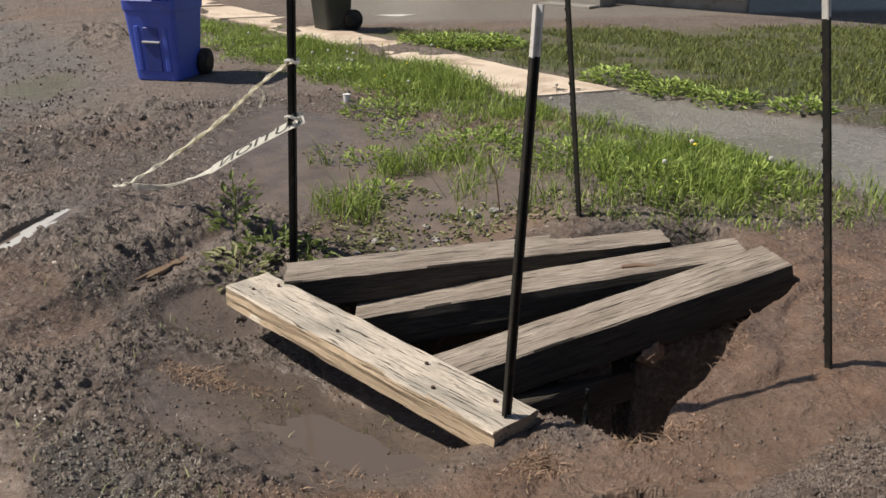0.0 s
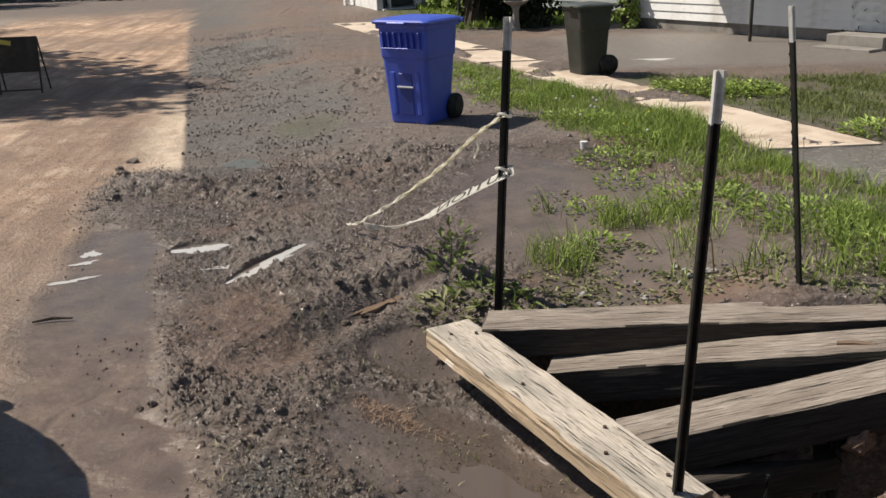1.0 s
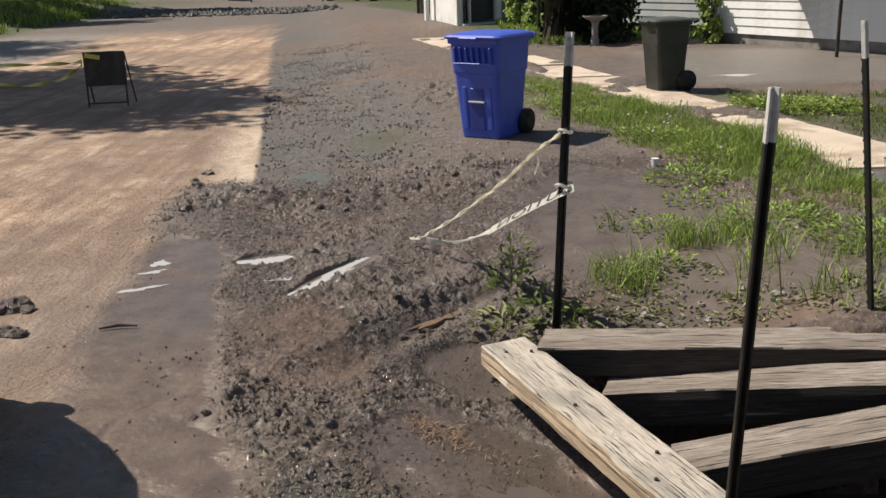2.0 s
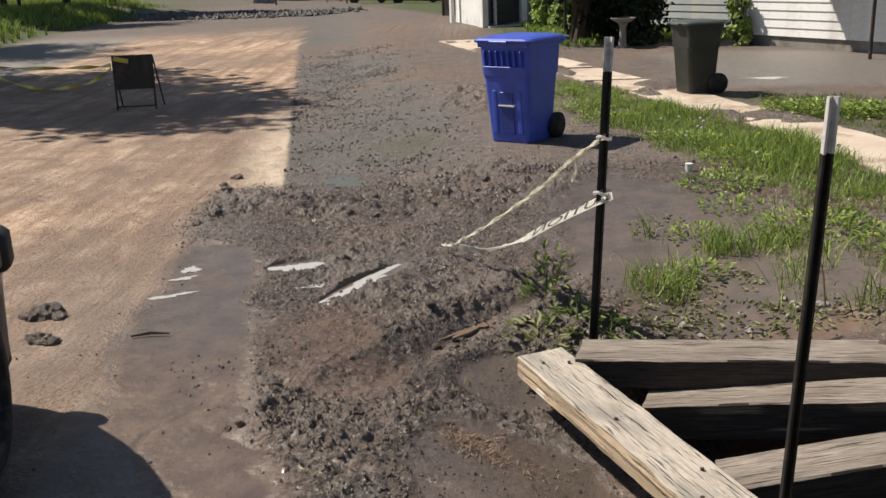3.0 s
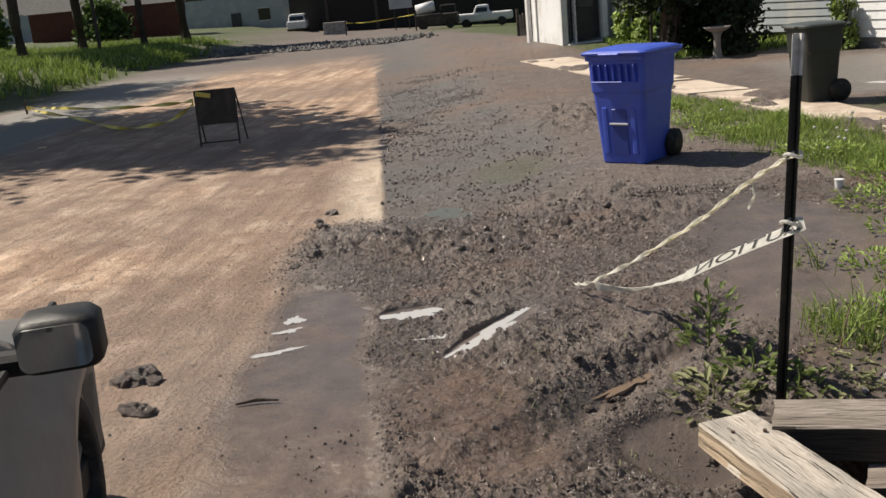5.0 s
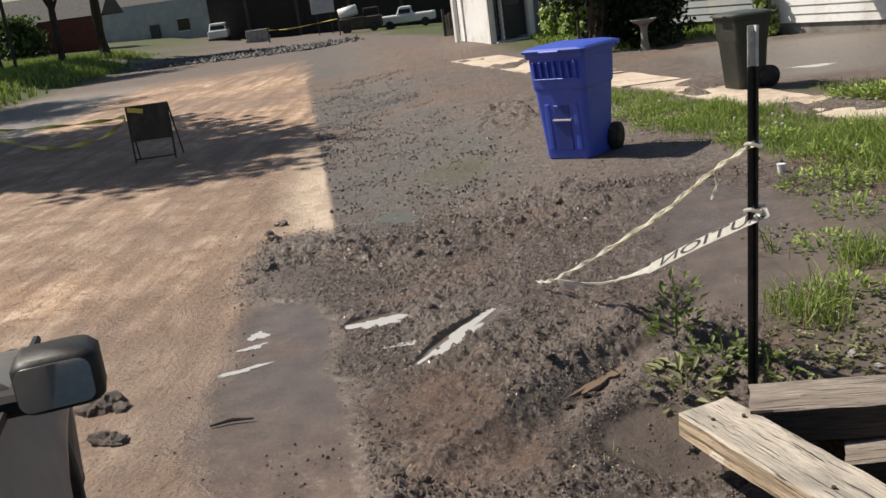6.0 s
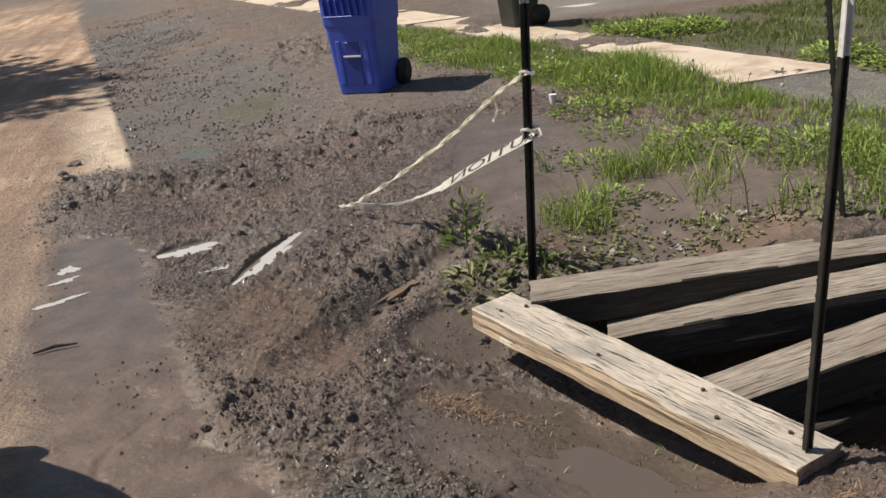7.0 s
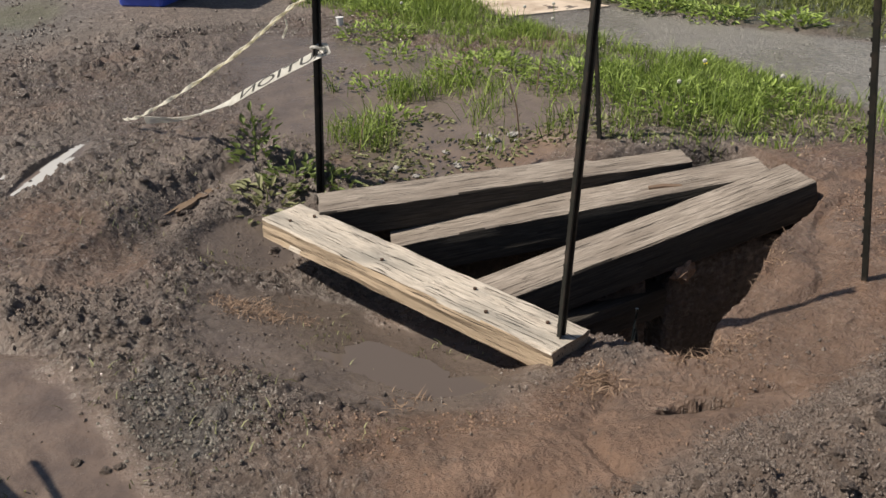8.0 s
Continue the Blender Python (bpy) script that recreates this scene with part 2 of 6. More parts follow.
gm, gn, gl, gb = material("window_glass", 0.06)
gb.inputs["Base Color"].default_value = (0.012, 0.015, 0.017, 1)
M["glass_dark"] = gm
gm, gn, gl, gb = material("mirror_glass", 0.04, 1.0)
gb.inputs["Base Color"].default_value = (0.75, 0.8, 0.8, 1)
M["mirror"] = gm
gm, gn, gl, gb = material("puddle_sky_sheen", 0.08)
# pale base colour paints the bright sky reflection into the water
gb.inputs["Base Color"].default_value = (0.46, 0.455, 0.44, 1)
gb.inputs["IOR"].default_value = 1.33
bump(gn, gl, gb, noise_node(gn, gl, 9, 2), 0.05, 0.01)
M["water"] = gm
gm, gn, gl, gb = material("murky_water", 0.1)
gb.inputs["Base Color"].default_value = (0.11, 0.1, 0.06, 1)
M["murky"] = gm
gm, gn, gl, gb = material("muddy_water", 0.07)
gb.inputs["Base Color"].default_value = (0.105, 0.084, 0.071, 1)
M["muddy"] = gm
gm, gn, gl, gb = material("brown_water", 0.1)
gb.inputs["Base Color"].default_value = (0.19, 0.135, 0.095, 1)
M["brown_water"] = gm


# ---- shape helpers ----
def part(name, bm, mat, parent=None, label="", smooth=False):
    me = bpy.data.meshes.new(name)
    bm.normal_update()
    bm.to_mesh(me)
    bm.free()
    if smooth:
        me.polygons.foreach_set("use_smooth", [True] * len(me.polygons))
    if mat:
        me.materials.append(mat)
    ob = new(name, me)
    if parent:
        ob.parent = parent
    if label:
        ob["label"] = label
    return ob


def raw(name, verts, faces, mat, parent=None, smooth=False):
    me = bpy.data.meshes.new(name)
    me.from_pydata(verts, [], faces)
    if smooth:
        me.polygons.foreach_set("use_smooth", [True] * len(me.polygons))
    me.materials.append(mat)
    ob = new(name, me)
    if parent:
        ob.parent = parent
    return ob


def thing(name, m, label, category, group=""):
    ob = new(name)
    ob.empty_display_size = 0.2
    ob.matrix_world = m
    return tagged(ob, label, category, group)


def box(bm, size, m=None, bevel=0.0, seg=1):
    r = bmesh.ops.create_cube(bm, size=1, matrix=(m or Matrix()) @ Matrix.Diagonal((*size, 1)))
    if bevel:
        es = list({e for v in r["verts"] for e in v.link_edges})
        bmesh.ops.bevel(bm, geom=es, offset=bevel, segments=seg, affect="EDGES", profile=0.5)
    return bm


def cyl(bm, r1, r2, h, m=None, seg=16):
    bmesh.ops.create_cone(bm, cap_ends=True, segments=seg, radius1=r1, radius2=r2, depth=h, matrix=m or Matrix())
    return bm


def tube(bm, pts, radii, seg=8):
    """A tube along points, closed at both ends."""
    rings = []
    for i, p in enumerate(pts):
        p = Vector(p)
        d = (Vector(pts[min(i + 1, len(pts) - 1)]) - Vector(pts[max(i - 1, 0)])).normalized()
        q = d.to_track_quat("Z", "Y")
        r = radii[i] if isinstance(radii, (list, tuple)) else radii
        rings.append([bm.verts.new(p + q @ Vector((math.cos(a) * r, math.sin(a) * r, 0))) for a in [k * math.tau / seg for k in range(seg)]])
    for a, b in zip(rings, rings[1:]):
        for k in range(seg):
            bm.faces.new((a[k], a[(k + 1) % seg], b[(k + 1) % seg], b[k]))
    bm.faces.new(rings[0][::-1])
    bm.faces.new(rings[-1])
    return bm


def loft(bm, sections, per=5, caps=True):
    """Rounded rectangles stacked up: (z, half x, half y, corner radius, shift x)."""
    rings = []
    for z, hx, hy, r, sx in sections:
        ring = []
        for cx, cy, a0 in ((1, 1, 0), (-1, 1, 90), (-1, -1, 180), (1, -1, 270)):
            for k in range(per):
                a = radians(a0 + 90 * k / (per - 1))
                ring.append(bm.verts.new((sx + cx * (hx - r) + r * math.cos(a), cy * (hy - r) + r * math.sin(a), z)))
        rings.append(ring)
    n = len(rings[0])
    for a, b in zip(rings, rings[1:]):
        for k in range(n):
            bm.faces.new((a[k], a[(k + 1) % n], b[(k + 1) % n], b[k]))
    if caps:
        bm.faces.new(rings[0][::-1])
        bm.faces.new(rings[-1])
    return bm


def smooth_step(a, b, t):
    t = np.clip((np.asarray(t, float) - a) / (b - a), 0, 1)
    return t * t * (3 - 2 * t)


def lattice(ix, iy, seed):
    h = (ix.astype(np.int64) * 374761393 + iy.astype(np.int64) * 668265263 + seed * 974634777) & 0x7FFFFFFF
    h = ((h ^ (h >> 13)) * 1274126177) & 0x7FFFFFFF
    return ((h ^ (h >> 16)) & 0xFFFF) / 65535.0


def value_noise(x, y, seed=0):
    x0, y0 = np.floor(x), np.floor(y)
    fx, fy = x - x0, y - y0
    fx, fy = fx * fx * (3 - 2 * fx), fy * fy * (3 - 2 * fy)
    a, b = lattice(x0, y0, seed), lattice(x0 + 1, y0, seed)
    c, d = lattice(x0, y0 + 1, seed), lattice(x0 + 1, y0 + 1, seed)
    return (a + (b - a) * fx) * (1 - fy) + (c + (d - c) * fx) * fy


def fbm(x, y, scale, octaves=4, seed=0, gain=0.5):
    """Fractal noise about 0, of size about 1."""
    out, amp, total = 0, 1.0, 0
    x, y = np.asarray(x, float) * scale, np.asarray(y, float) * scale
    for k in range(octaves):
        c, s = math.cos(k * 1.1), math.sin(k * 1.1)
        out = out + amp * (value_noise(c * x - s * y + 17 * k, s * x + c * y - 9 * k, seed + k) - 0.5) * 2
        total += amp
        amp *= gain
        x, y = x * 2.03, y * 2.03
    return out / total


def cobbled(x, y, scale, seed, share=0.7):
    """Separate rounded lumps with creases between them, 0 to 1 high."""
    x, y = np.asarray(x, float) * scale, np.asarray(y, float) * scale
    x0, y0 = np.floor(x), np.floor(y)
    out = np.zeros_like(x)
    for i in (-1, 0, 1):
        for j in (-1, 0, 1):
            cx, cy = x0 + i, y0 + j
            px, py = cx + lattice(cx, cy, seed), cy + lattice(cx, cy, seed + 1)
            r = 0.35 + 0.5 * lattice(cx, cy, seed + 2)
            h = np.where(lattice(cx, cy, seed + 3) < share, 0.3 + 0.7 * lattice(cx, cy, seed + 4), 0.0)
            out = np.maximum(out, h * np.sqrt(np.clip(1 - ((x - px) ** 2 + (y - py) ** 2) / r ** 2, 0, 1)))
    return out


# ---- the lie of the land ----
def edge_side(x, y):
    """Metres to the right of the old paving's straight edge."""
    return x + 0.92 + 0.168 * (y - 8.33)


def walk_line(y):
    """The sidewalk's edge towards the street."""
    return 3.55 - 0.29 * np.clip(y - 9.5, 0, 99) + 0.13 * np.clip(9.5 - y, 0, 99)


def walk_right(y):
    """The sidewalk's edge towards the lawn."""
    return 4.22 - 0.26 * np.clip(y - 9.5, 0, 99) + 0.3 * np.clip(9.5 - y, 0, 99)


def blob(x, y, cx, cy, rx, ry, turn=0.0):
    c, s = math.cos(turn), math.sin(turn)
    dx, dy = x - cx, y - cy
    return np.sqrt(((c * dx + s * dy) / rx) ** 2 + ((-s * dx + c * dy) / ry) ** 2)


def pit_share(x, y):
    """1 inside the washed-out hole under the timbers."""
    wob = 0.05 * fbm(x, y, 5, 3, 15)
    pit = smooth_step(0.0, 0.09, y - 2.9 - 0.55 * (x - 1.95) + wob) * smooth_step(0.12, -0.1, y - 4.62 + 0.27 * (x - 1.44))
    pit = pit * smooth_step(0.0, 0.12, x - 1.77 - 0.46 * (3.38 - y) + wob) * smooth_step(0.1, -0.08, x + wob - 3.06 + 0.1 * smooth_step(-0.06, 0.04, y - 3.86 + 0.12 * (x - 1.6)) * smooth_step(0.2, 0.1, y - 3.86 + 0.12 * (x - 1.6)))
    # earth ridge added under a timber to keep leaking sun out of the hole
    shade_ridge = smooth_step(0.1, 0.05, np.abs(y - 3.84 + 0.135 * (x - 1.58))) * smooth_step(0.02, 0.06, np.abs(x - 2.36) + 0.3 * wob)
    pit = pit * (1 - 0.78 * shade_ridge)
    return pit


def land(x, y):
    """Height of the ground without its clods."""
    x, y = np.asarray(x, float), np.asarray(y, float)
    u = edge_side(x, y)
    far = smooth_step(5.2, 7.5, y)
    z = far * 0.11 * smooth_step(0.7, 2.3, u) + (1 - far) * 0.2 * smooth_step(1.75, 2.8, x)
    z = z - 0.17 * np.exp(-blob(x, y, 1.3, 4.05, 0.85, 1.15) ** 2)
    along = ((x - 0.78) * 0.445 - (y - 4.85) * 0.896) / 1.62
    off = (x - 0.86) * 0.896 + (y - 4.85) * 0.445
    z = z - 0.13 * np.exp(-(off / 0.5) ** 2) * smooth_step(-0.45, 0.15, along) * smooth_step(1.12, 0.95, along)
    vb = 3.12 - 0.36 * (x - 0.8) - y
    z = z + (0.05 + 0.08 * smooth_step(1.0, 1.8, x)) * smooth_step(0.0, 0.4, vb) * smooth_step(0.5, 0.95, x)
    pit = pit_share(x, y)
    z = z * (1 - pit) - 0.85 * pit
    z = z - 0.0223 * np.clip(y - 32, 0, 70) - 0.045 * np.clip(x + 10, -30, 12) * smooth_step(35, 80, y)
    z = z + 0.55 * smooth_step(-8.4, -11.5, u) * smooth_step(14, 30, y)
    return z

def tyre_arc(x, y):
    """Radius from the turning point of the deep tyre rut, and how much it shows."""
    r = np.hypot(x - 5.0, y - 1.7)
    m = smooth_step(1.4, 1.1, x) * smooth_step(4.1, 4.8, y) * smooth_step(-0.9, -0.4, x)
    return r + 0.05 * fbm(x, y, 3.0, 3, 73), m


def masks(x, y):
    """How much of each surface lies where."""
    u = edge_side(x, y)
    w = 0.12 * fbm(x, y, 3.0, 4, 5)
    w2 = 0.35 * fbm(x, y, 0.8, 4, 9)
    out = {}
    # churned tongue of mud that crosses the street's near part
    mud_left = np.interp(y, [2.6, 3.4, 4.2, 5.5, 6.7, 7.2, 8.2], [-0.1, -0.35, -0.7, -0.95, -1.2, -1.45, -1.5]) + 0.6 * w
    tongue = smooth_step(-0.15, 0.2, x - mud_left) * smooth_step(0.2, -0.25, y - (8.55 - 0.16 * (x + 0.85) ** 2 * (x < -0.85)) + w)
    clay = smooth_step(0.03, -0.03, u + 0.15 * w) * (1 - tongue)
    clay = clay * (0.62 + 0.38 * smooth_step(-0.3, 0.25, fbm(x, y, 0.55, 4, 3)))
    out["clay"] = clay * smooth_step(-8.4, -7.6, u + w2) * smooth_step(34, 27, y + 2 * w2 - 0.4 * (x + 4))
    right_rim = np.interp(y, [2.6, 3.4, 4.2, 5.5, 6.8], [0.3, 0.05, -0.28, -0.52, -0.82])
    left_rim = np.interp(y, [2.6, 4.15, 4.8, 5.6, 6.85], [-1.0, -1.0, -1.12, -1.27, -1.38])
    silt = smooth_step(0.1, -0.08, x - right_rim + 0.9 * w) * smooth_step(-0.12, 0.2, x - left_rim + 0.7 * w + 0.5 * w2) * smooth_step(0.1, -0.12, y - 6.82 + w)
    flat = smooth_step(1.1, 0.75, blob(x, y, 2.0, 6.3, 0.85, 1.9, 0.2) + 1.5 * w)
    pool = smooth_step(1.1, 0.8, blob(x, y, 0.98, 3.72, 0.5, 0.8, 0.5) + 2.5 * w)
    pool2 = smooth_step(1.1, 0.8, blob(x, y, 0.83, 4.87, 0.3, 0.24, 0.3) + 2 * w)
    r, arc = tyre_arc(x, y)
    rut = np.exp(-((r - 5.66) / 0.085) ** 2) * arc * smooth_step(4.75, 5.1, y) * smooth_step(-0.5, 0.1, fbm(x, y, 2.4, 3, 29))
    # wet cross rut; part of its dark tone paints a shadow band
    groove = np.exp(-((y - 3.95 + 0.3 * (x + 0.1) + 0.3 * w) / 0.06) ** 2) * smooth_step(-0.5, -0.2, x) * smooth_step(0.75, 0.45, x)
    sheet = np.maximum(smooth_step(1.2, 0.8, blob(x, y, -0.43, 6.22, 0.2, 0.12, 0.15)), smooth_step(1.2, 0.8, blob(x, y, 0.02, 5.88, 0.42, 0.08, 1.03)))
    out["silt"] = np.clip(np.maximum.reduce([silt, flat, 0.85 * pool, 0.9 * pool2, 0.9 * rut, 0.7 * groove, sheet]), 0, 1)
    out["silt"] = np.maximum(out["silt"], 0.45 * smooth_step(7.6, 5.4, y + w2) * smooth_step(-0.9, -1.3, x + w) * smooth_step(-0.4, 0.2, fbm(x, y, 1.1, 4, 403)))
    out["silt"] = out["silt"] * (1 - 0.08 * smooth_step(5.2, 4.4, y) * smooth_step(0.0, -0.5, x))
    out["wet"] = np.clip(np.maximum.reduce([0.75 * silt, 0.6 * flat, pool, pool2, rut, groove, tongue * (0.5 + 0.45 * smooth_step(-0.35, 0.35, fbm(x, y, 1.6, 3, 21)))]), 0, 1)
    out["gravel"] = smooth_step(-0.03, 0.06, u + 0.1 * w) * smooth_step(8.0, 9.5, y + w2) * smooth_step(2.2, 1.5, u + w2) * (0.55 + 0.45 * smooth_step(-0.3, 0.3, fbm(x, y, 0.7, 3, 8)))
    out["gravel"] = np.maximum(out["gravel"], smooth_step(1.0, 0.7, blob(x, y, 0.3, 3.35, 0.28, 0.4) + 2 * w) * 0.8)
    vb = 3.2 - 0.15 * (x - 0.8) - y
    bank = smooth_step(-0.08, 0.12, vb + 0.6 * w) * smooth_step(0.35, 0.8, x + w)
    right = smooth_step(1.75, 2.1, x + w) * smooth_step(4.3, 3.9, y + 0.3 * (x - 3) + w)
    dark = smooth_step(-0.06, 0.1, 2.40 + 0.2 * smooth_step(1.9, 2.6, x) - y + 0.7 * w)
    out["brown"] = np.clip(np.maximum(bank, right) * (1 - 0.85 * dark), 0, 1) * (0.75 + 0.25 * smooth_step(-0.2, 0.3, fbm(x, y, 2.2, 3, 31)))
    out["brown"] = np.maximum(out["brown"], smooth_step(0.05, 0.5, fbm(x, y, 1.3, 4, 77)) * tongue * 0.6)
    out["brown"] = np.maximum(out["brown"], 0.3 * silt * smooth_step(5.3, 4.3, y + w2))
    lawn_r = smooth_step(0.0, 0.3, x - walk_right(y) + 0.5 * w) * smooth_step(12.2, 11.4, y + w2 + 0.25 * (x - 5))
    lawn_far = smooth_step(19.2, 20.5, y + w2) * smooth_step(4.6, 5.4, u + w2)
    lawn_l = smooth_step(-8.0, -8.5, u + w2)
    out["lawn"] = np.clip(np.maximum.reduce([lawn_r * (0.45 + 0.55 * smooth_step(-0.35, 0.1, fbm(x, y, 0.9, 4, 41))), lawn_far, lawn_l]), 0, 1)
    out["pave"] = smooth_step(-0.08, 0.08, x - walk_line(y) + 0.8 * w) * smooth_step(0.1, -0.1, x - walk_right(y) + 0.4 * w) * smooth_step(8.0, 7.6, y) * smooth_step(3.2, 4.2, y + w)
    # inside the hole brown is cut too, painting its deep shade into the colour
    out["brown"] = out["brown"] * (1 - 0.9 * np.maximum(pool, pool2)) * (1 - 0.9 * smooth_step(0.0, 0.1, pit_share(x, y)))
    side = smooth_step(12.6, 13.2, y + 0.3 * w2 + 0.12 * (x - 5)) * smooth_step(18.2, 17.2, y + w2 + 0.25 * (x - 5)) * smooth_step(3.4, 4.4, x + w2)
    out["wet"] = np.maximum(out["wet"], 0.5 * side)
    out["silt"] = np.maximum(out["silt"], 0.6 * side)
    out["pave"] = np.maximum(out["pave"], 0.55 * side)
    lot = smooth_step(-5.0, -5.6, u + 0.6 * w2 - 0.05 * (y - 20)) * smooth_step(-8.4, -7.9, u + 0.4 * w2) * smooth_step(13, 15, y + w2) * smooth_step(31, 27, y + w2)
    out["pave"] = np.maximum(out["pave"], lot)
    out["pale"] = clay * smooth_step(-0.6, -0.12, u + 0.6 * w2) * smooth_step(15, 9.5, y + w2) * smooth_step(7.0, 7.8, y) * (0.65 + 0.35 * smooth_step(-0.2, 0.2, fbm(x, y, 2.0, 4, 401)))
    street = smooth_step(0.0, 0.1, u) * smooth_step(10, 14, y) * smooth_step(40, 30, y)
    out["brown"] = np.maximum(out["brown"], 0.45 * street * smooth_step(0.0, 0.35, fbm(x, y, 0.5, 5, 78, 0.6)))
    out["lawn"] = np.maximum(out["lawn"], 0.4 * smooth_step(1.0, 0.3, blob(x, y, 0.05, 10.1, 0.5, 0.7) + w2))
    out["tongue"] = tongue
    return out


def clods(x, y, k):
    """Height of churned mud, tyre lugs and ruts."""
    rough = np.clip(1 - np.maximum.reduce([k["silt"], k["pave"], 0.9 * k["clay"], 0.8 * k["brown"], k["lawn"] * 0.7]), 0, 1)
    patch = 0.25 + 0.75 * smooth_step(-0.3, 0.25, fbm(x, y, 1.6, 3, 59))
    wx, wy = x + 0.03 * fbm(x, y, 14.0, 2, 65), y + 0.03 * fbm(x, y, 14.0, 2, 67)
    near = smooth_step(9.0, 7.4, y)
    crumb = 0.022 * cobbled(wx, wy, 15.0, 301, 0.4) + near * (0.026 * cobbled(wx, wy, 27.0, 311, 0.6) + 0.016 * cobbled(wx, wy, 44.0, 313, 0.7) + 0.012 * fbm(x, y, 30.0, 2, 63))
    z = rough * (0.022 * fbm(x, y, 3.0, 4, 61) + crumb) * (0.3 + 0.7 * k["tongue"]) * patch
    # lugged tyre ruts that sweep away from the verge
    r, arc = tyre_arc(x, y)
    ang = np.arctan2(y - 1.7, x - 5.0)
    lug = smooth_step(0.25, 0.75, np.abs(np.sin(ang * 150 + 9 * r + 0.8 * fbm(x, y, 3.0, 2, 71))))
    tread = np.exp(-((r - 5.93) / 0.07) ** 2) + 0.8 * np.exp(-((r - 6.16) / 0.07) ** 2) + 0.55 * np.exp(-((r - 6.4) / 0.06) ** 2) + 0.4 * np.exp(-((r - 6.95) / 0.09) ** 2)
    berm = 0.042 * np.exp(-((r - 5.84) / 0.06) ** 2) + 0.03 * np.exp(-((r - 5.5) / 0.06) ** 2)
    z = z + arc * (berm * (0.5 + 0.5 * cobbled(wx, wy, 12.0, 317, 0.8)) - 0.045 * np.exp(-((r - 5.66) / 0.09) ** 2) + rough * 0.045 * tread * lug * (0.4 + 0.6 * patch))
    cut = np.exp(-((y - 3.95 + 0.3 * (x + 0.1) + 0.02 * fbm(x, y, 4.0, 3, 69)) / 0.07) ** 2) * smooth_step(-0.5, -0.2, x) * smooth_step(0.75, 0.45, x)
    z = z - 0.035 * cut
    rows = smooth_step(0.25, 0.1, np.abs(y - 8.68)) * smooth_step(0.0, 0.25, x) * smooth_step(1.3, 0.9, x) + 1.3 * smooth_step(1.6, 0.6, np.abs(y - 13.0)) * smooth_step(0.1, 0.5, x) * smooth_step(1.4, 1.0, x)
    z = z + rows * 0.06 * cobbled(wx, wy, 7.0, 341, 0.5)
    strip = smooth_step(0.5, 0.1, np.abs(y - 7.75 + 0.1 * x)) * smooth_step(-1.9, -1.2, x) * smooth_step(1.9, 1.0, x)
    z = z + strip * rough * (0.03 * np.clip(fbm(x, y, 5.0, 4, 81, 0.6) + 0.25, 0, 1) + 0.05 * cobbled(wx, wy, 9.0, 321, 0.6) + 0.035 * cobbled(wx, wy, 17.0, 323, 0.6))
    z = z + k["brown"] * (0.035 * fbm(x, y, 2.6, 4, 91) + 0.022 * np.clip(fbm(x, y, 9, 4, 93, 0.6), 0, 1) - 0.03 * np.clip(1 - np.abs(fbm(x, y, 2.2, 2, 94)) * 9, 0, 1))
    # narrow groove shaped for a post's cast shadow, then loose spoil heaped on the bank
    z = z - k["brown"] * 0.05 * np.exp(-((y - 3.02 + 0.85 * (x - 1.58) + 0.04 * fbm(x, y, 4, 3, 98)) / 0.018) ** 2) * smooth_step(1.5, 1.65, x) * smooth_step(2.6, 2.3, x)
    heap = smooth_step(1.0, 0.3, blob(x, y, 1.75, 2.12, 0.95, 0.26, -0.02) + 0.3 * fbm(x, y, 3, 3, 96))
    z = z + heap * (0.03 + 0.035 * np.clip(0.25 + fbm(x, y, 9, 4, 95, 0.65), 0, 1.2) + 0.05 * cobbled(wx, wy, 13.0, 351))
    spill = smooth_step(-0.05, 0.1, x - walk_line(y)) * smooth_step(0.3, 0.0, x - walk_right(y)) * smooth_step(9.9, 10.4, y) * smooth_step(24, 20, y)
    z = z + spill * 0.06 * smooth_step(0.0, 0.3, fbm(x, y, 1.2, 4, 331))
    hole = smooth_step(1.0, 0.72, blob(x, y, 1.78, 2.65, 0.16, 0.075, -0.12) + 0.12 * fbm(x, y, 14, 2, 99))
    z = z - 0.5 * hole
    lane = k["clay"] * smooth_step(-4, -2.5, x) * smooth_step(14, 10, y) * 0.014 * fbm(x + 0.14 * y, y * 0.35, 4.0, 4, 97)
    return z + lane + k["lawn"] * 0.02 * fbm(x, y, 4, 3, 99)


def ground_height(x, y):
    x, y = np.atleast_1d(np.asarray(x, float)), np.atleast_1d(np.asarray(y, float))
    return land(x, y) + clods(x, y, masks(x, y))


def at_ground(x, y):
    return float(ground_height(x, y)[0])


def spaced(parts):
    out = []
    for a, b, step in parts:
        out += list(np.linspace(a, b, max(2, int(round((b - a) / step)) + 1))[:-1])
    return np.array(out + [parts[-1][1]])


gx = spaced([(-2500, -300, 550), (-300, -60, 30), (-60, -16, 4), (-16, -4, 0.5), (-4, -1.8, 0.09), (-1.8, -0.6, 0.016), (-0.6, 1.3, 0.011), (1.3, 2.9, 0.0145), (2.9, 3.6, 0.03), (3.6, 6.0, 0.08), (6, 16, 0.5), (16, 60, 4), (60, 300, 30), (300, 2500, 550)])
gy = spaced([(-2500, -300, 550), (-300, -20, 40), (-20, 1.2, 1.5), (1.2, 1.9, 0.05), (1.9, 3.0, 0.0145), (3.0, 5.6, 0.011), (5.6, 7.2, 0.016), (7.2, 9.5, 0.03), (9.5, 14, 0.05), (14, 24, 0.25), (24, 60, 1.5), (60, 300, 20), (300, 2500, 550)])
X, Y = np.meshgrid(gx, gy)
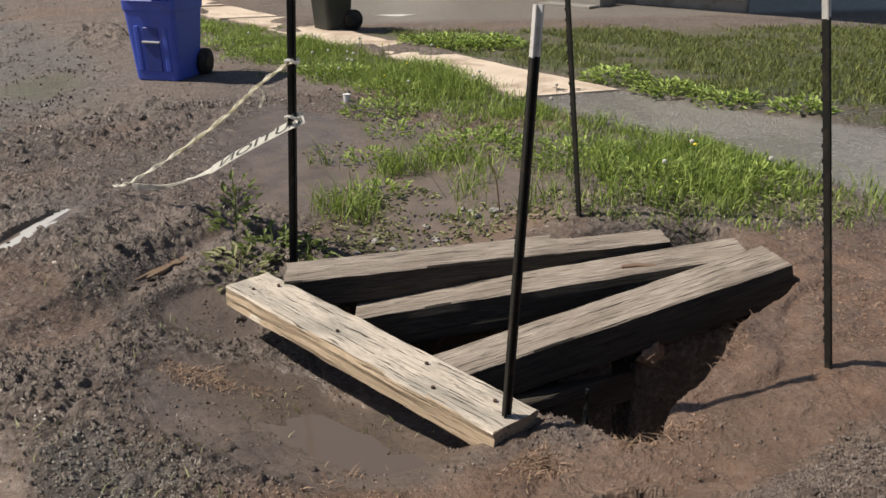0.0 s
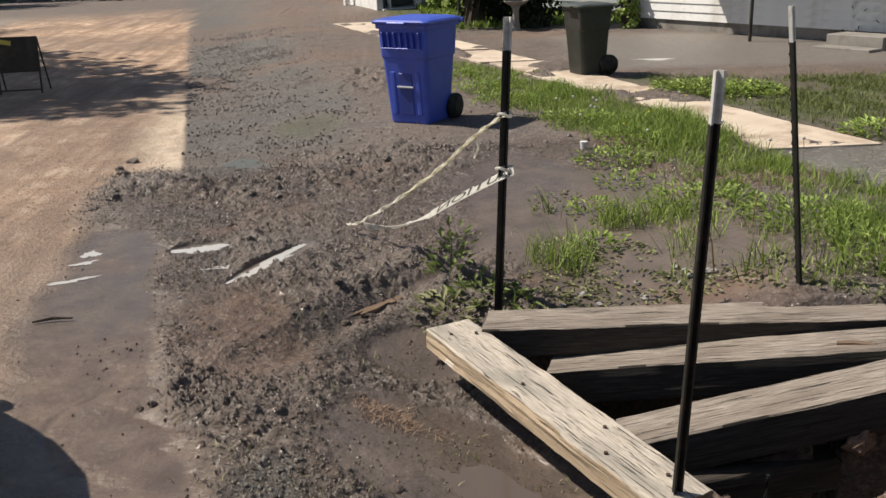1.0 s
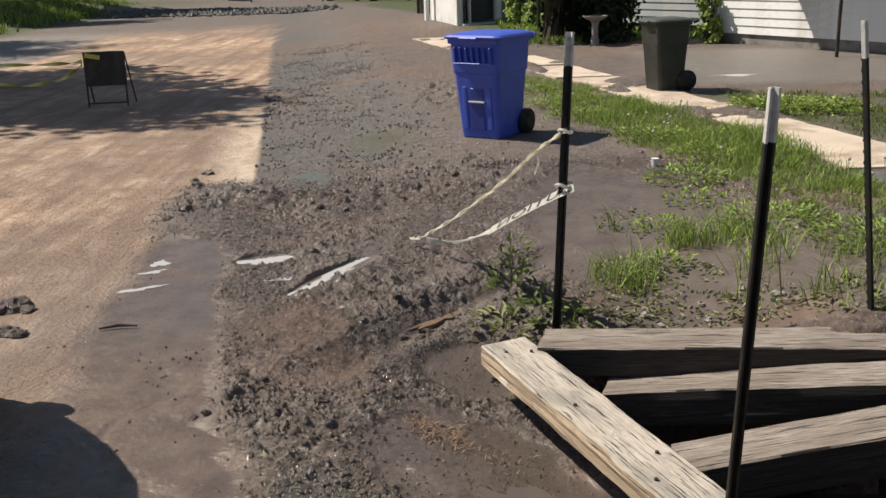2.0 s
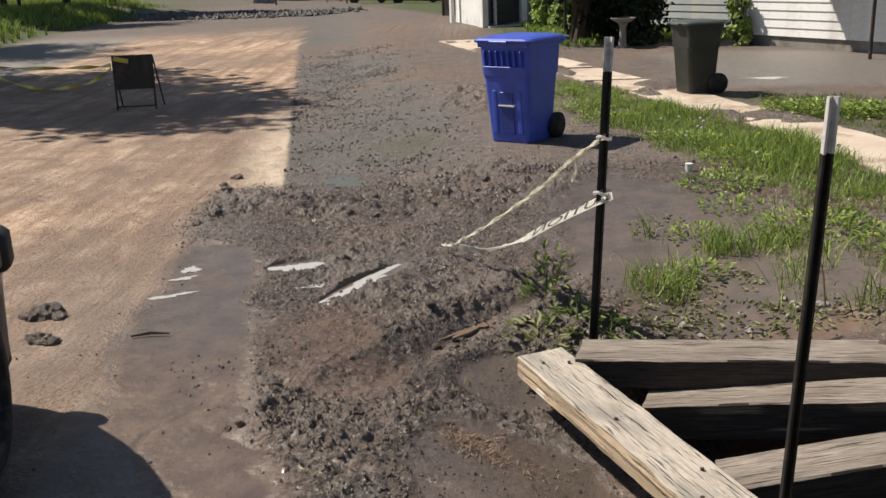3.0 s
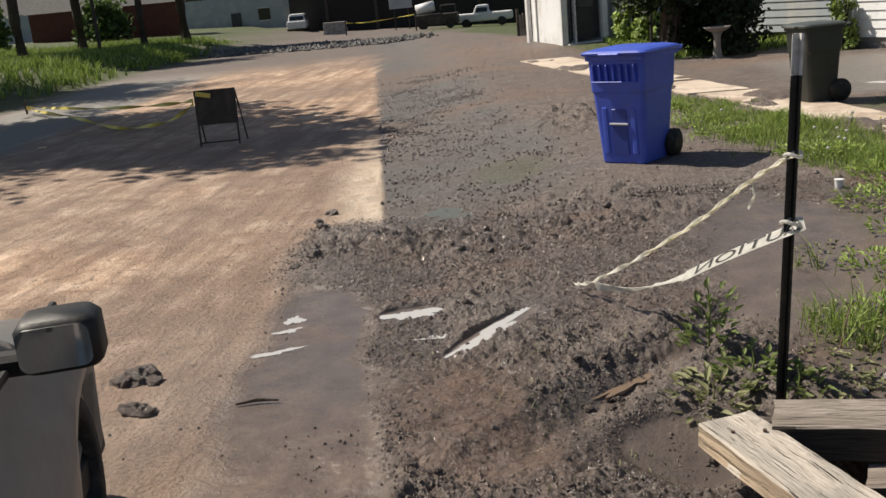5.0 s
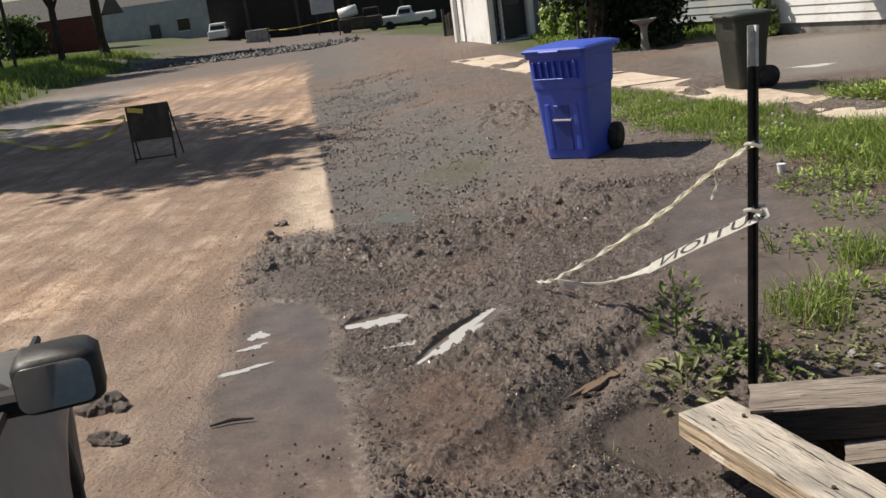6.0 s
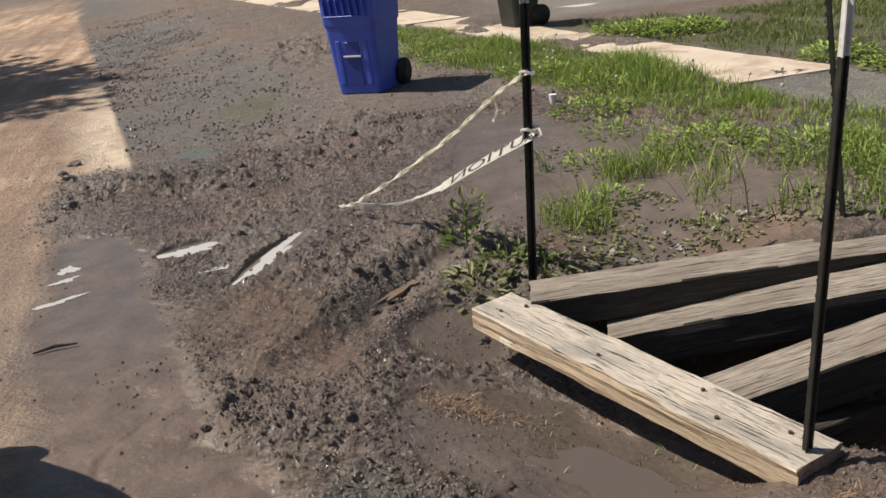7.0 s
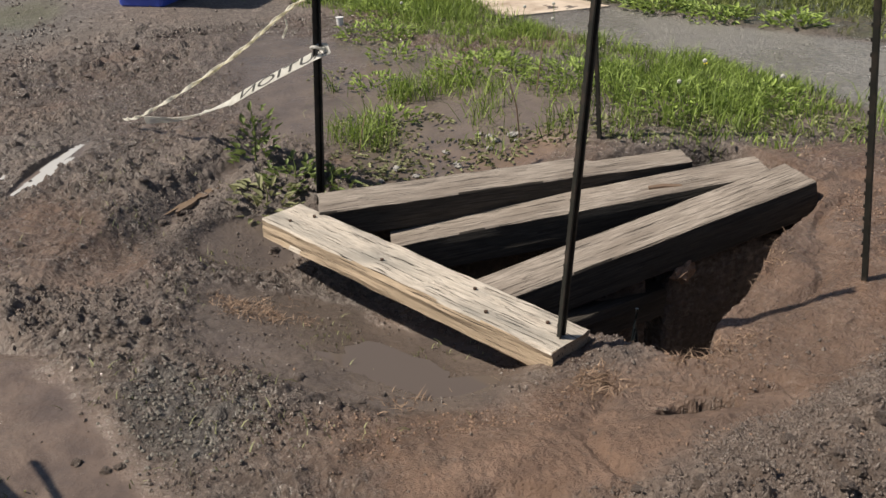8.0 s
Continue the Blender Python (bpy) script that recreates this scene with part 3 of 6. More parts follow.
K = masks(X.ravel(), Y.ravel())
Z = land(X.ravel(), Y.ravel()) + clods(X.ravel(), Y.ravel(), K)
nx, ny = len(gx), len(gy)
idx = np.arange(nx * ny).reshape(ny, nx)
quads = np.stack([idx[:-1, :-1], idx[:-1, 1:], idx[1:, 1:], idx[1:, :-1]], -1).reshape(-1, 4)
gme = bpy.data.meshes.new("ground")
gme.vertices.add(nx * ny)
gme.vertices.foreach_set("co", np.stack([X.ravel(), Y.ravel(), Z], -1).astype(np.float32).ravel())
gme.loops.add(quads.size)
gme.loops.foreach_set("vertex_index", quads.ravel().astype(np.int32))
gme.polygons.add(len(quads))
gme.polygons.foreach_set("loop_start", (np.arange(len(quads)) * 4).astype(np.int32))
gme.update(calc_edges=True)
gme.validate()
gme.polygons.foreach_set("use_smooth", [True] * len(gme.polygons))
for name in ("gravel", "clay", "silt", "brown", "lawn", "pave", "wet", "pale"):
    at = gme.attributes.new(name, "FLOAT", "POINT")
    at.data.foreach_set("value", K[name].astype(np.float32))
gme.materials.append(M["ground"])
ground = tagged(new("ground", gme), "churned wet mud, clay-smeared paving, bare dirt and patchy lawn", "ground", kind="structure")


# ---- puddles ----
def puddle(cx, cy, rx, ry, turn, seed, label, fill=0.5, water=None):
    """A flat sheet of water whose rim breaks against the clods; fill: how much of the ground under it is drowned."""
    bm = bmesh.new()
    rnd = random.Random(seed)
    ph = [rnd.uniform(0, 6.28) for _ in range(6)]
    c, s = math.cos(turn), math.sin(turn)
    ring, inner = [], []
    for k in range(72):
        a = k * math.tau / 72
        r = 1 + 0.24 * math.sin(2 * a + ph[0]) + 0.2 * math.sin(3 * a + ph[1]) + 0.14 * math.sin(5 * a + ph[2]) + 0.1 * math.sin(9 * a + ph[3]) + 0.07 * math.sin(17 * a + ph[4])
        for f, out in ((1.0, ring), (0.6, inner)):
            px, py = rx * r * f * math.cos(a), ry * r * f * math.sin(a)
            out.append((cx + c * px - s * py, cy + s * px + c * py))
    hs = np.sort(ground_height([p[0] for p in ring + inner], [p[1] for p in ring + inner]))
    z = float(hs[int(fill * (len(hs) - 1))]) + 0.002
    vs = [bm.verts.new((x, y, z)) for x, y in ring]
    low = [bm.verts.new((x, y, z - 0.05)) for x, y in ring]
    bm.faces.new(vs)
    for k in range(72):
        bm.faces.new((low[k], low[(k + 1) % 72], vs[(k + 1) % 72], vs[k]))
    return tagged(part("puddle", bm, water or M["water"]), label, "puddle", kind="structure")


puddle(-0.43, 6.22, 0.15, 0.075, 0.15, 1, "bright shallow puddle in churned mud", 0.85)
puddle(0.02, 5.88, 0.36, 0.05, 1.03, 2, "bright narrow puddle in a tyre rut", 0.5)
puddle(-0.25, 5.83, 0.1, 0.03, 0.2, 12, "small bright puddle in churned mud", 0.4)
puddle(-1.1, 6.24, 0.045, 0.07, 0.3, 3, "small bright puddle on wet silt")
puddle(-1.07, 6.06, 0.07, 0.04, 0.3, 13, "small bright puddle on wet silt")
puddle(-1.08, 5.74, 0.11, 0.03, 0.45, 4, "small bright puddle on wet silt")
puddle(-0.45, 8.62, 0.2, 0.16, 0.2, 5, "murky puddle beside the paving edge", 0.4, M["murky"])
puddle(1.14, 3.36, 0.42, 0.17, -0.75, 7, "shallow muddy water beside the pale timber", 0.4, M["muddy"])
puddle(0.72, 5.44, 0.32, 0.075, 0.8, 8, "brown muddy water in a deep tyre rut", 0.22, M["brown_water"])
puddle(4.65, 13.8, 0.3, 0.1, -0.3, 6, "bright puddle on the muddy side road", 0.6)


# ---- timbers ----
def timber(ends, width, thick, mat, seed, label, sag=0.006, lean=0.0, side=None):
    """A weathered baulk between the middles of its top ends."""
    a, b = Vector(ends[0]), Vector(ends[1])
    d = b - a
    xax = d.normalized()
    yax = Vector((0, 0, 1)).cross(xax).normalized()
    yax = (Matrix.Rotation(radians(lean), 3, xax) @ yax).normalized()
    zax = xax.cross(yax)
    m = Matrix((xax, yax, zax)).transposed().to_4x4()
    m.translation = a
    L = d.length
    rnd = random.Random(seed)
    bm = bmesh.new()
    nseg, prof = 44, []
    c = 0.014
    for cx, cy in ((1, 1), (-1, 1), (-1, -1), (1, -1)):
        for ox, oy in (((1, 0.45), (0.45, 1)) if cx == cy else ((0.45, 1), (1, 0.45))):
            prof.append((cx * (width / 2 - c * (1 - ox)), (-thick / 2) + cy * (thick / 2 - c * (1 - oy))))
    extra = []
    for k in range(8):
        p, q = prof[k], prof[(k + 1) % 8]
        extra.append(p)
        if math.hypot(p[0] - q[0], p[1] - q[1]) > 0.05:
            extra += [(p[0] + (q[0] - p[0]) * f, p[1] + (q[1] - p[1]) * f) for f in (0.25, 0.5, 0.75)]
    rings = []
    for i in range(nseg + 1):
        s = i / nseg
        ring = []
        for j, (py, pz) in enumerate(extra):
            n1 = noise.noise(Vector((s * L * 2.2 + seed, j * 0.9, seed))) * sag
            n2 = noise.noise(Vector((s * L * 9 + seed, j * 2.3, seed + 4))) * sag * 0.6
            off = (0.012 * noise.noise(Vector((j * 1.7, seed, 2))) if i in (0, nseg) else 0)
            ring.append(bm.verts.new((s * L + off, py + n1, pz + n2)))
        rings.append(ring)
    n = len(extra)
    for p, q in zip(rings, rings[1:]):
        for j in range(n):
            bm.faces.new((p[j], p[(j + 1) % n], q[(j + 1) % n], q[j]))
    bm.faces.new(rings[0][::-1])
    bm.faces.new(rings[-1])
    bmesh.ops.recalc_face_normals(bm, faces=bm.faces)
    ob = part("timber", bm, mat)
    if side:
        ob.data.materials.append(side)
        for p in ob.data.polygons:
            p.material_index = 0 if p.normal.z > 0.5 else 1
    ob.matrix_world = m
    return tagged(ob, label, "timber", "timbers over the hole")


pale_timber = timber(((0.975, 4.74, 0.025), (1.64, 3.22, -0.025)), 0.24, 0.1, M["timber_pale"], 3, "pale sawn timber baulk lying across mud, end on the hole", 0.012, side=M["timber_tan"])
timber(((1.155, 4.75, 0.03), (2.90, 4.28, 0.175)), 0.25, 0.14, M["timber_old"], 11, "grey weathered timber baulk half sunk in mud", side=M["timber_dark_side"])
timber(((1.43, 4.52, -0.1), (3.07, 3.9, 0.21)), 0.235, 0.17, M["timber_old"], 23, "grey cracked timber baulk laid across the hole", side=M["timber_dark_side"])
timber(((1.58, 3.86, -0.12), (3.06, 3.66, 0.255)), 0.24, 0.17, M["timber_old"], 37, "grey weathered timber baulk tilted over the hole", side=M["timber_dark_side"])
timber(((1.74, 3.67, -0.23), (2.4, 3.73, -0.19)), 0.12, 0.14, M["timber_old"], 41, "dark timber plank deep in the hole's shadow", side=M["timber_dark_side"])


for u, v in ((0.12, -0.05), (0.16, 0.06), (0.7, -0.03), (1.15, 0.05), (1.3, -0.06), (1.52, 0.04)):
    bm = bmesh.new()
    cyl(bm, 0.007, 0.008, 0.012, pose(u, v, 0.002), 8)
    part("nail", bm, M["rust"], pale_timber, "rusty nail head")


# ---- fence posts ----
def fence_post(base, top, label, across):
    """across: the level direction along which the post's flanges spread."""
    a, b = Vector(base), Vector(top)
    zax = (b - a).normalized()
    yax = zax.cross(Vector((*across, 0))).normalized()
    m = Matrix((yax.cross(zax), yax, zax)).transposed().to_4x4()
    m.translation = a
    L = (b - a).length
    tip = 0.155

    def channel(bm, z0, z1):
        ring = [(x * 0.82, y * 0.72) for x, y in ((-0.026, -0.012), (-0.014, -0.012), (-0.009, 0.012), (0.009, 0.012), (0.014, -0.012), (0.026, -0.012), (0.026, -0.007), (0.017, -0.007), (0.012, 0.017), (-0.012, 0.017), (-0.017, -0.007), (-0.026, -0.007))]
        lo = [bm.verts.new((x, y, z0)) for x, y in ring]
        hi = [bm.verts.new((x, y, z1)) for x, y in ring]
        for k in range(12):
            bm.faces.new((lo[k], lo[(k + 1) % 12], hi[(k + 1) % 12], hi[k]))
        for p, q_, r, s in ((0, 1, 10, 11), (1, 2, 9, 10), (2, 3, 8, 9), (3, 4, 7, 8), (4, 5, 6, 7)):
            bm.faces.new((hi[p], hi[q_], hi[r], hi[s]))
            bm.faces.new((lo[s], lo[r], lo[q_], lo[p]))

    post = thing("fence_post", m, label, "post", "steel posts round the hole")
    bm = bmesh.new()
    channel(bm, -0.35, L - tip)
    part("shaft", bm, M["post"], post)
    bm = bmesh.new()
    channel(bm, L - tip, L)
    part("painted_tip", bm, M["post_white"], post, "white-painted post tip")
    bm = bmesh.new()
    box(bm, (0.007, 0.006, 0.013))
    lug = bpy.data.meshes.new("lug")
    bm.to_mesh(lug)
    bm.free()
    lug.materials.append(M["post"])
    for k in range(int((L - 0.1) / 0.05)):
        ob = new("lug", lug)
        ob.parent, ob.location = post, (0, 0.0145, 0.08 + 0.05 * k)
    return post


fence_post((1.258, 5.065, -0.03), (1.318, 5.06, 1.42), "black steel fence post, white tip, tape tied round it", (1, 0))
fence_post((1.615, 3.265, -0.11), (1.655, 3.204, 1.39), "black steel fence post with white tip beside pale timber", (0.8, 0.45))
fence_post((2.64, 4.62, 0.13), (2.486, 4.62, 1.458), "black steel fence post with white tip in grass edge", (0.62, 0.78))
fence_post((2.64, 2.86, 0.2), (2.405, 2.87, 1.51), "black steel fence post with white tip in bare dirt", (0.78, 0.62))


# ---- wheeled bins ----
def wheelie_bin(m, label, body_mat, lid_mat, h=0.98, k=1.0, ribs=True):
    b = thing("wheelie_bin", m, label, "bin")
    bm = bmesh.new()
    loft(bm, [(0.0, 0.20 * k, 0.20 * k, 0.035, 0.01), (0.02, 0.215 * k, 0.215 * k, 0.04, 0.01), (0.62 * h, 0.26 * k, 0.255 * k, 0.045, 0), (0.64 * h, 0.268 * k, 0.264 * k, 0.04, 0),
              (0.66 * h, 0.27 * k, 0.266 * k, 0.04, 0), (0.9 * h, 0.285 * k, 0.275 * k, 0.04, 0), (0.905 * h, 0.302 * k, 0.292 * k, 0.03, 0), (0.945 * h, 0.305 * k, 0.295 * k, 0.03, 0)])
    part("body", bm, body_mat, b)
    if ribs:
        # front pull bar over a dark panel that paints its recess's shade
        bm = bmesh.new()
        box(bm, (0.012, 0.15, 0.40 * h), pose(-0.232 * k, 0.0, 0.29 * h, 0, -4.5), 0.004)
        part("recess_shade", bm, M["black_plastic"] if body_mat is not M["blue"] else M["blue_shade"], b, "dark panel painted as the shade of the front recess")
        bm = bmesh.new()
        tube(bm, [(-0.25 * k, -0.09, 0.36 * h), (-0.25 * k, 0.09, 0.36 * h)], 0.011)
        part("grab_bar", bm, M["steel"], b, "bright steel lifting bar")
        bm = bmesh.new()
        for i in range(7):
            y = -0.2 * k + i * 0.4 * k / 6
            box(bm, (0.035, 0.014, 0.15 * h), pose(-0.298 * k, y, 0.80 * h, 0, -8), 0.004)
        box(bm, (0.02, 0.44 * k, 0.012), pose(-0.30 * k, 0, 0.725 * h), 0.003)
        part("rib_panel", bm, body_mat, b)
        for sy in (-1, 1):
            bm = bmesh.new()
            box(bm, (0.05, 0.06, 0.42 * h), pose(-0.215 * k, sy * 0.14 * k, 0.30 * h, 0, -4.5), 0.015, 2)
            part("front_rib", bm, body_mat, b)
    bm = bmesh.new()
    loft(bm, [(0.95 * h, 0.322 * k, 0.312 * k, 0.04, -0.01), (0.97 * h, 0.327 * k, 0.317 * k, 0.04, -0.012), (0.985 * h, 0.31 * k, 0.30 * k, 0.06, -0.01), (1.0 * h, 0.25 * k, 0.24 * k, 0.08, 0), (1.006 * h, 0.12 * k, 0.12 * k, 0.05, 0)])
    lid = part("lid", bm, lid_mat, b)
    bm = bmesh.new()
    box(bm, (0.05, 0.2, 0.02), pose(-0.36 * k, 0, 0.962 * h), 0.006)
    part("lid_grip", bm, lid_mat, lid)
    bm = bmesh.new()
    tube(bm, [(0.33 * k, -0.27 * k, 0.93 * h), (0.40 * k, -0.27 * k, 0.95 * h), (0.40 * k, 0.27 * k, 0.95 * h), (0.33 * k, 0.27 * k, 0.93 * h)], 0.016)
    part("handle", bm, body_mat, b)
    for sy in (-1, 1):
        w = Matrix.Translation((0.25 * k, sy * 0.245 * k, 0.125)) @ pose(0, 0, 0, 90)
        bm = bmesh.new()
        cyl(bm, 0.125, 0.125, 0.05, w, 28)
        cyl(bm, 0.105, 0.105, 0.066, w, 28)
        wheel = part("wheel", bm, M["rubber"], b, "black rubber wheel", True)
        bm = bmesh.new()
        cyl(bm, 0.045, 0.045, 0.075, w, 16)
        part("hub", bm, M["black_plastic"], wheel)
    bm = bmesh.new()
    tube(bm, [(0.25 * k, -0.24 * k, 0.125), (0.25 * k, 0.24 * k, 0.125)], 0.012)
    part("axle", bm, M["steel"], b)
    return b


# darker copy of the bin blue, the shade of the recess as a colour
M["blue_shade"] = plain("bin_blue_shade", (0.022, 0.045, 0.26), (0.03, 0.055, 0.3), 5, 0.5, bumps=0.05)
wheelie_bin(pose(1.14, 9.80, 0.10, 0, 0, 54), "blue plastic wheeled recycling bin, lid shut, standing in mud", M["blue"], M["blue"], 1.0, 1.0)
wheelie_bin(pose(3.40, 12.5, 0.12, 0, 0, 18), "dark green-black wheeled rubbish bin beside the sidewalk", M["bin_dark"], M["bin_lid"], 0.88, 0.8, False)

# ---- sidewalk ----
sidewalk = tagged(new("sidewalk"), "pale cracked concrete sidewalk with mud on it", "sidewalk", kind="structure")
SLABS = [(7.75, 9.75, 0.0), (9.8, 11.2, 0.05), (11.25, 12.7, 0.02), (12.75, 14.0, 0.1), (14.05, 15.6, 0.0), (15.7, 17.4, 0.05), (17.5, 19.4, 0.0), (19.6, 22.0, 0.0)]
for k, (y0, y1, dx) in enumerate(SLABS):
    rnd = random.Random(k + 5)
    bm = bmesh.new()
    n = 10
    lo, hi = [], []
    for side in (0, 1):
        row = []
        for i in range(n + 1):
            y = y0 + (y1 - y0) * i / n
            x = (walk_right(y) if side else walk_line(y)) + dx + rnd.uniform(-0.02, 0.02)
            row.append((x, y))
        (hi if side else lo).append(row)
    L, R = lo[0], hi[0]
    tilt = rnd.uniform(-0.02, 0.02)
    top = max(float(land(x, y)) for x, y in L + R) + 0.022
    vt = [[bm.verts.new((x, y, top + tilt * (i / n - 0.5))) for i, (x, y) in enumerate(row)] for row in (L, R)]
    vb = [[bm.verts.new((x, y, top - 0.14)) for x, y in row] for row in (L, R)]
    for i in range(n):
        bm.faces.new((vt[0][i], vt[1][i], vt[1][i + 1], vt[0][i + 1]))
        bm.faces.new((vb[0][i], vt[0][i], vt[0][i + 1], vb[0][i + 1]))
        bm.faces.new((vt[1][i], vb[1][i], vb[1][i + 1], vt[1][i + 1]))
    bm.faces.new((vt[0][0], vb[0][0], vb[1][0], vt[1][0]))
    bm.faces.new((vt[0][n], vt[1][n], vb[1][n], vb[0][n]))
    bmesh.ops.recalc_face_normals(bm, faces=bm.faces)
    part("slab", bm, M["pale_walk"], sidewalk)


# ---- warning tape on the post ----
def ribbon(pts, width, twist, mat, name, parent, thick=0.0012, crumple=0.0, seed=0):
    """A thin strip along points; twist in turns over its length."""
    P = [Vector(p) for p in pts]
    fine = []
    for i in range(len(P) - 1):
        p0, p1, p2, p3 = P[max(i - 1, 0)], P[i], P[i + 1], P[min(i + 2, len(P) - 1)]
        for k in range(14):
            t = k / 14
            fine.append(0.5 * ((2 * p1) + (p2 - p0) * t + (2 * p0 - 5 * p1 + 4 * p2 - p3) * t * t + (3 * p1 - p0 - 3 * p2 + p3) * t ** 3))
    fine.append(P[-1])
    bm = bmesh.new()
    rows = []
    for i, p in enumerate(fine):
        d = (fine[min(i + 1, len(fine) - 1)] - fine[max(i - 1, 0)]).normalized()
        up = (Vector((0, 0, 1)) - d * d.z).normalized()
        side = d.cross(up)
        a = math.tau * twist(i / len(fine)) if callable(twist) else math.tau * twist * i / len(fine)
        ax = up * math.cos(a) + side * math.sin(a)
        nrm = d.cross(ax)
        c = crumple * noise.noise(Vector((i * 0.35, seed, 0)))
        w = width * (1 - 0.5 * crumple * 20 * abs(noise.noise(Vector((i * 0.2, seed, 5)))))
        rows.append([bm.verts.new(p + ax * w * f + nrm * (c * (1 - abs(f) * 2) + s * thick)) for f, s in ((-0.5, 1), (0, 1), (0.5, 1), (0.5, -1), (0, -1), (-0.5, -1))])
    for a, b in zip(rows, rows[1:]):
        for k in range(6):
            bm.faces.new((a[k], a[(k + 1) % 6], b[(k + 1) % 6], b[k]))
    bm.faces.new(rows[0])
    bm.faces.new(rows[-1][::-1])
    return part(name, bm, mat, parent), fine


M["tape_cream"] = film_material("tape_cream", (0.80, 0.76, 0.6), (0.88, 0.85, 0.74))
tape = thing("warning_tape", Matrix(), "twisted yellow-white caution tape tied to a post, trailing on mud", "tape")
ribbon([(1.30, 5.045, 0.965), (1.18, 5.22, 0.84), (1.02, 5.5, 0.62), (0.78, 5.9, 0.34), (0.56, 6.25, 0.12), (0.47, 6.42, 0.06)], 0.024, 6.0, M["tape_pale"], "twisted_strand", tape, crumple=0.012, seed=1)
ribbon([(1.30, 5.03, 0.965), (1.17, 5.21, 0.835), (1.0, 5.5, 0.60), (0.80, 5.86, 0.36)], 0.016, 4.3, M["tape_cream"], "yellow_strand", tape, crumple=0.01, seed=2)
TAPE = [(1.335, 5.02, 0.70), (1.27, 5.06, 0.655), (1.10, 5.33, 0.49), (0.95, 5.58, 0.33)]
_, tape_line = ribbon(TAPE, 0.06, lambda s: 0.125, M["tape_white"], "printed_strip", tape, crumple=0.0, seed=3)
ribbon([(0.955, 5.575, 0.333), (0.84, 5.8, 0.225), (0.72, 6.05, 0.13), (0.58, 6.32, 0.07)], 0.05, lambda s: 0.125 + 0.35 * s, M["tape_white"], "trailing_end", tape, crumple=0.02, seed=4)
ribbon([(1.18, 5.22, 0.83), (1.185, 5.20, 0.78), (1.165, 5.22, 0.72)], 0.012, 0.6, M["tape_pale"], "loose_end", tape, seed=5)
for z, r in ((0.965, 0.027), (0.70, 0.029)):
    bm = bmesh.new()
    cx = 1.258 + 0.06 * (z + 0.03) / 1.45
    tube(bm, [(cx + r * 1.2 * math.cos(a), 5.045 + r * math.sin(a), z + 0.008 * math.sin(2 * a)) for a in [i * math.tau / 12 for i in range(12)]], 0.008, 6)
    part("knot", bm, M["tape_white"], tape)
# the printed word runs back to front on the side that shows
tc = bpy.data.curves.new("lettering", "FONT")
tc.body, tc.size, tc.align_x, tc.align_y = "CAUTION", 0.088, "CENTER", "CENTER"
tmp = bpy.data.objects.new("lettering", tc)
scene.collection.objects.link(tmp)
tme = bpy.data.meshes.new_from_object(tmp.evaluated_get(bpy.context.evaluated_depsgraph_get()))
bpy.data.objects.remove(tmp)
co = np.zeros(len(tme.vertices) * 3)
tme.vertices.foreach_get("co", co)
co = co.reshape(-1, 3)
span = co[:, 0].max() - co[:, 0].min()
pts = []
for x, y, _ in co:
    s = ((x / span) * 0.80 + 0.5) * (len(tape_line) - 2)
    p = tape_line[int(s)].lerp(tape_line[int(s) + 1], s - int(s))
    d = (tape_line[int(s) + 1] - tape_line[int(s)]).normalized()
    up = (Vector((0, 0, 1)) - d * d.z).normalized()
    side = d.cross(up)
    ax = up * math.cos(math.tau * 0.125) + side * math.sin(math.tau * 0.125)
    pts.append(p + ax * y * 0.8 - d.cross(ax) * 0.003)
tme.vertices.foreach_set("co", np.array(pts).ravel())
tme.materials.append(M["ink"])
lettering = new("lettering", tme)
lettering.parent = tape


# ---- barricade sign in the street ----
sign = thing("barricade_sign", pose(-3.96, 13.65, -0.02, 0, 0, 6), "dark folding sign seen from behind, standing on muddy street", "sign")
bm = bmesh.new()
box(bm, (0.55, 0.02, 0.46), pose(0, 0.0, 0.53, -6), 0.004)
part("board", bm, M["sign"], sign)
for sx in (-1, 1):
    bm = bmesh.new()
    tube(bm, [(sx * 0.26, -0.06, 0.0), (sx * 0.26, 0.02, 0.75)], 0.013)
    part("leg", bm, M["sign"], sign)
    bm = bmesh.new()
    tube(bm, [(sx * 0.29, 0.36, 0.0), (sx * 0.27, 0.03, 0.74)], 0.011)
    part("rear_leg", bm, M["sign"], sign)
bm = bmesh.new()
tube(bm, [(-0.26, -0.05, 0.07), (0.26, -0.05, 0.07)], 0.01)
part("cross_bar", bm, M["sign"], sign)
bm = bmesh.new()
box(bm, (0.2, 0.012, 0.06), pose(-0.14, -0.035, 0.7, 0, 12), 0.003)
part("tape_wrap", bm, M["tape_yellow"], sign, "yellow tape wrapped over the board")
street_tape = thing("warning_tape", Matrix(), "yellow caution tape sagging between sign and kerb", "tape")
ribbon([(-4.24, 13.6, 0.62), (-5.6, 15.6, 0.42), (-8.0, 18.5, 0.2), (-10.66, 20.85, 0.14)], 0.06, 2.0, M["tape_yellow"], "upper_strand", street_tape, crumple=0.01, seed=7)
ribbon([(-4.24, 13.6, 0.58), (-5.3, 15.2, 0.2), (-6.6, 16.4, 0.03), (-8.2, 18.0, 0.12), (-10.66, 20.85, 0.1)], 0.06, 3.0, M["tape_yellow"], "lower_strand", street_tape, crumple=0.01, seed=8)
bm = bmesh.new()
tube(bm, [(-10.66, 20.85, -0.2), (-10.66, 20.85, 0.3)], 0.025)
tagged(part("marker_post", bm, M["sign"]), "short dark stake holding caution tape", "post")


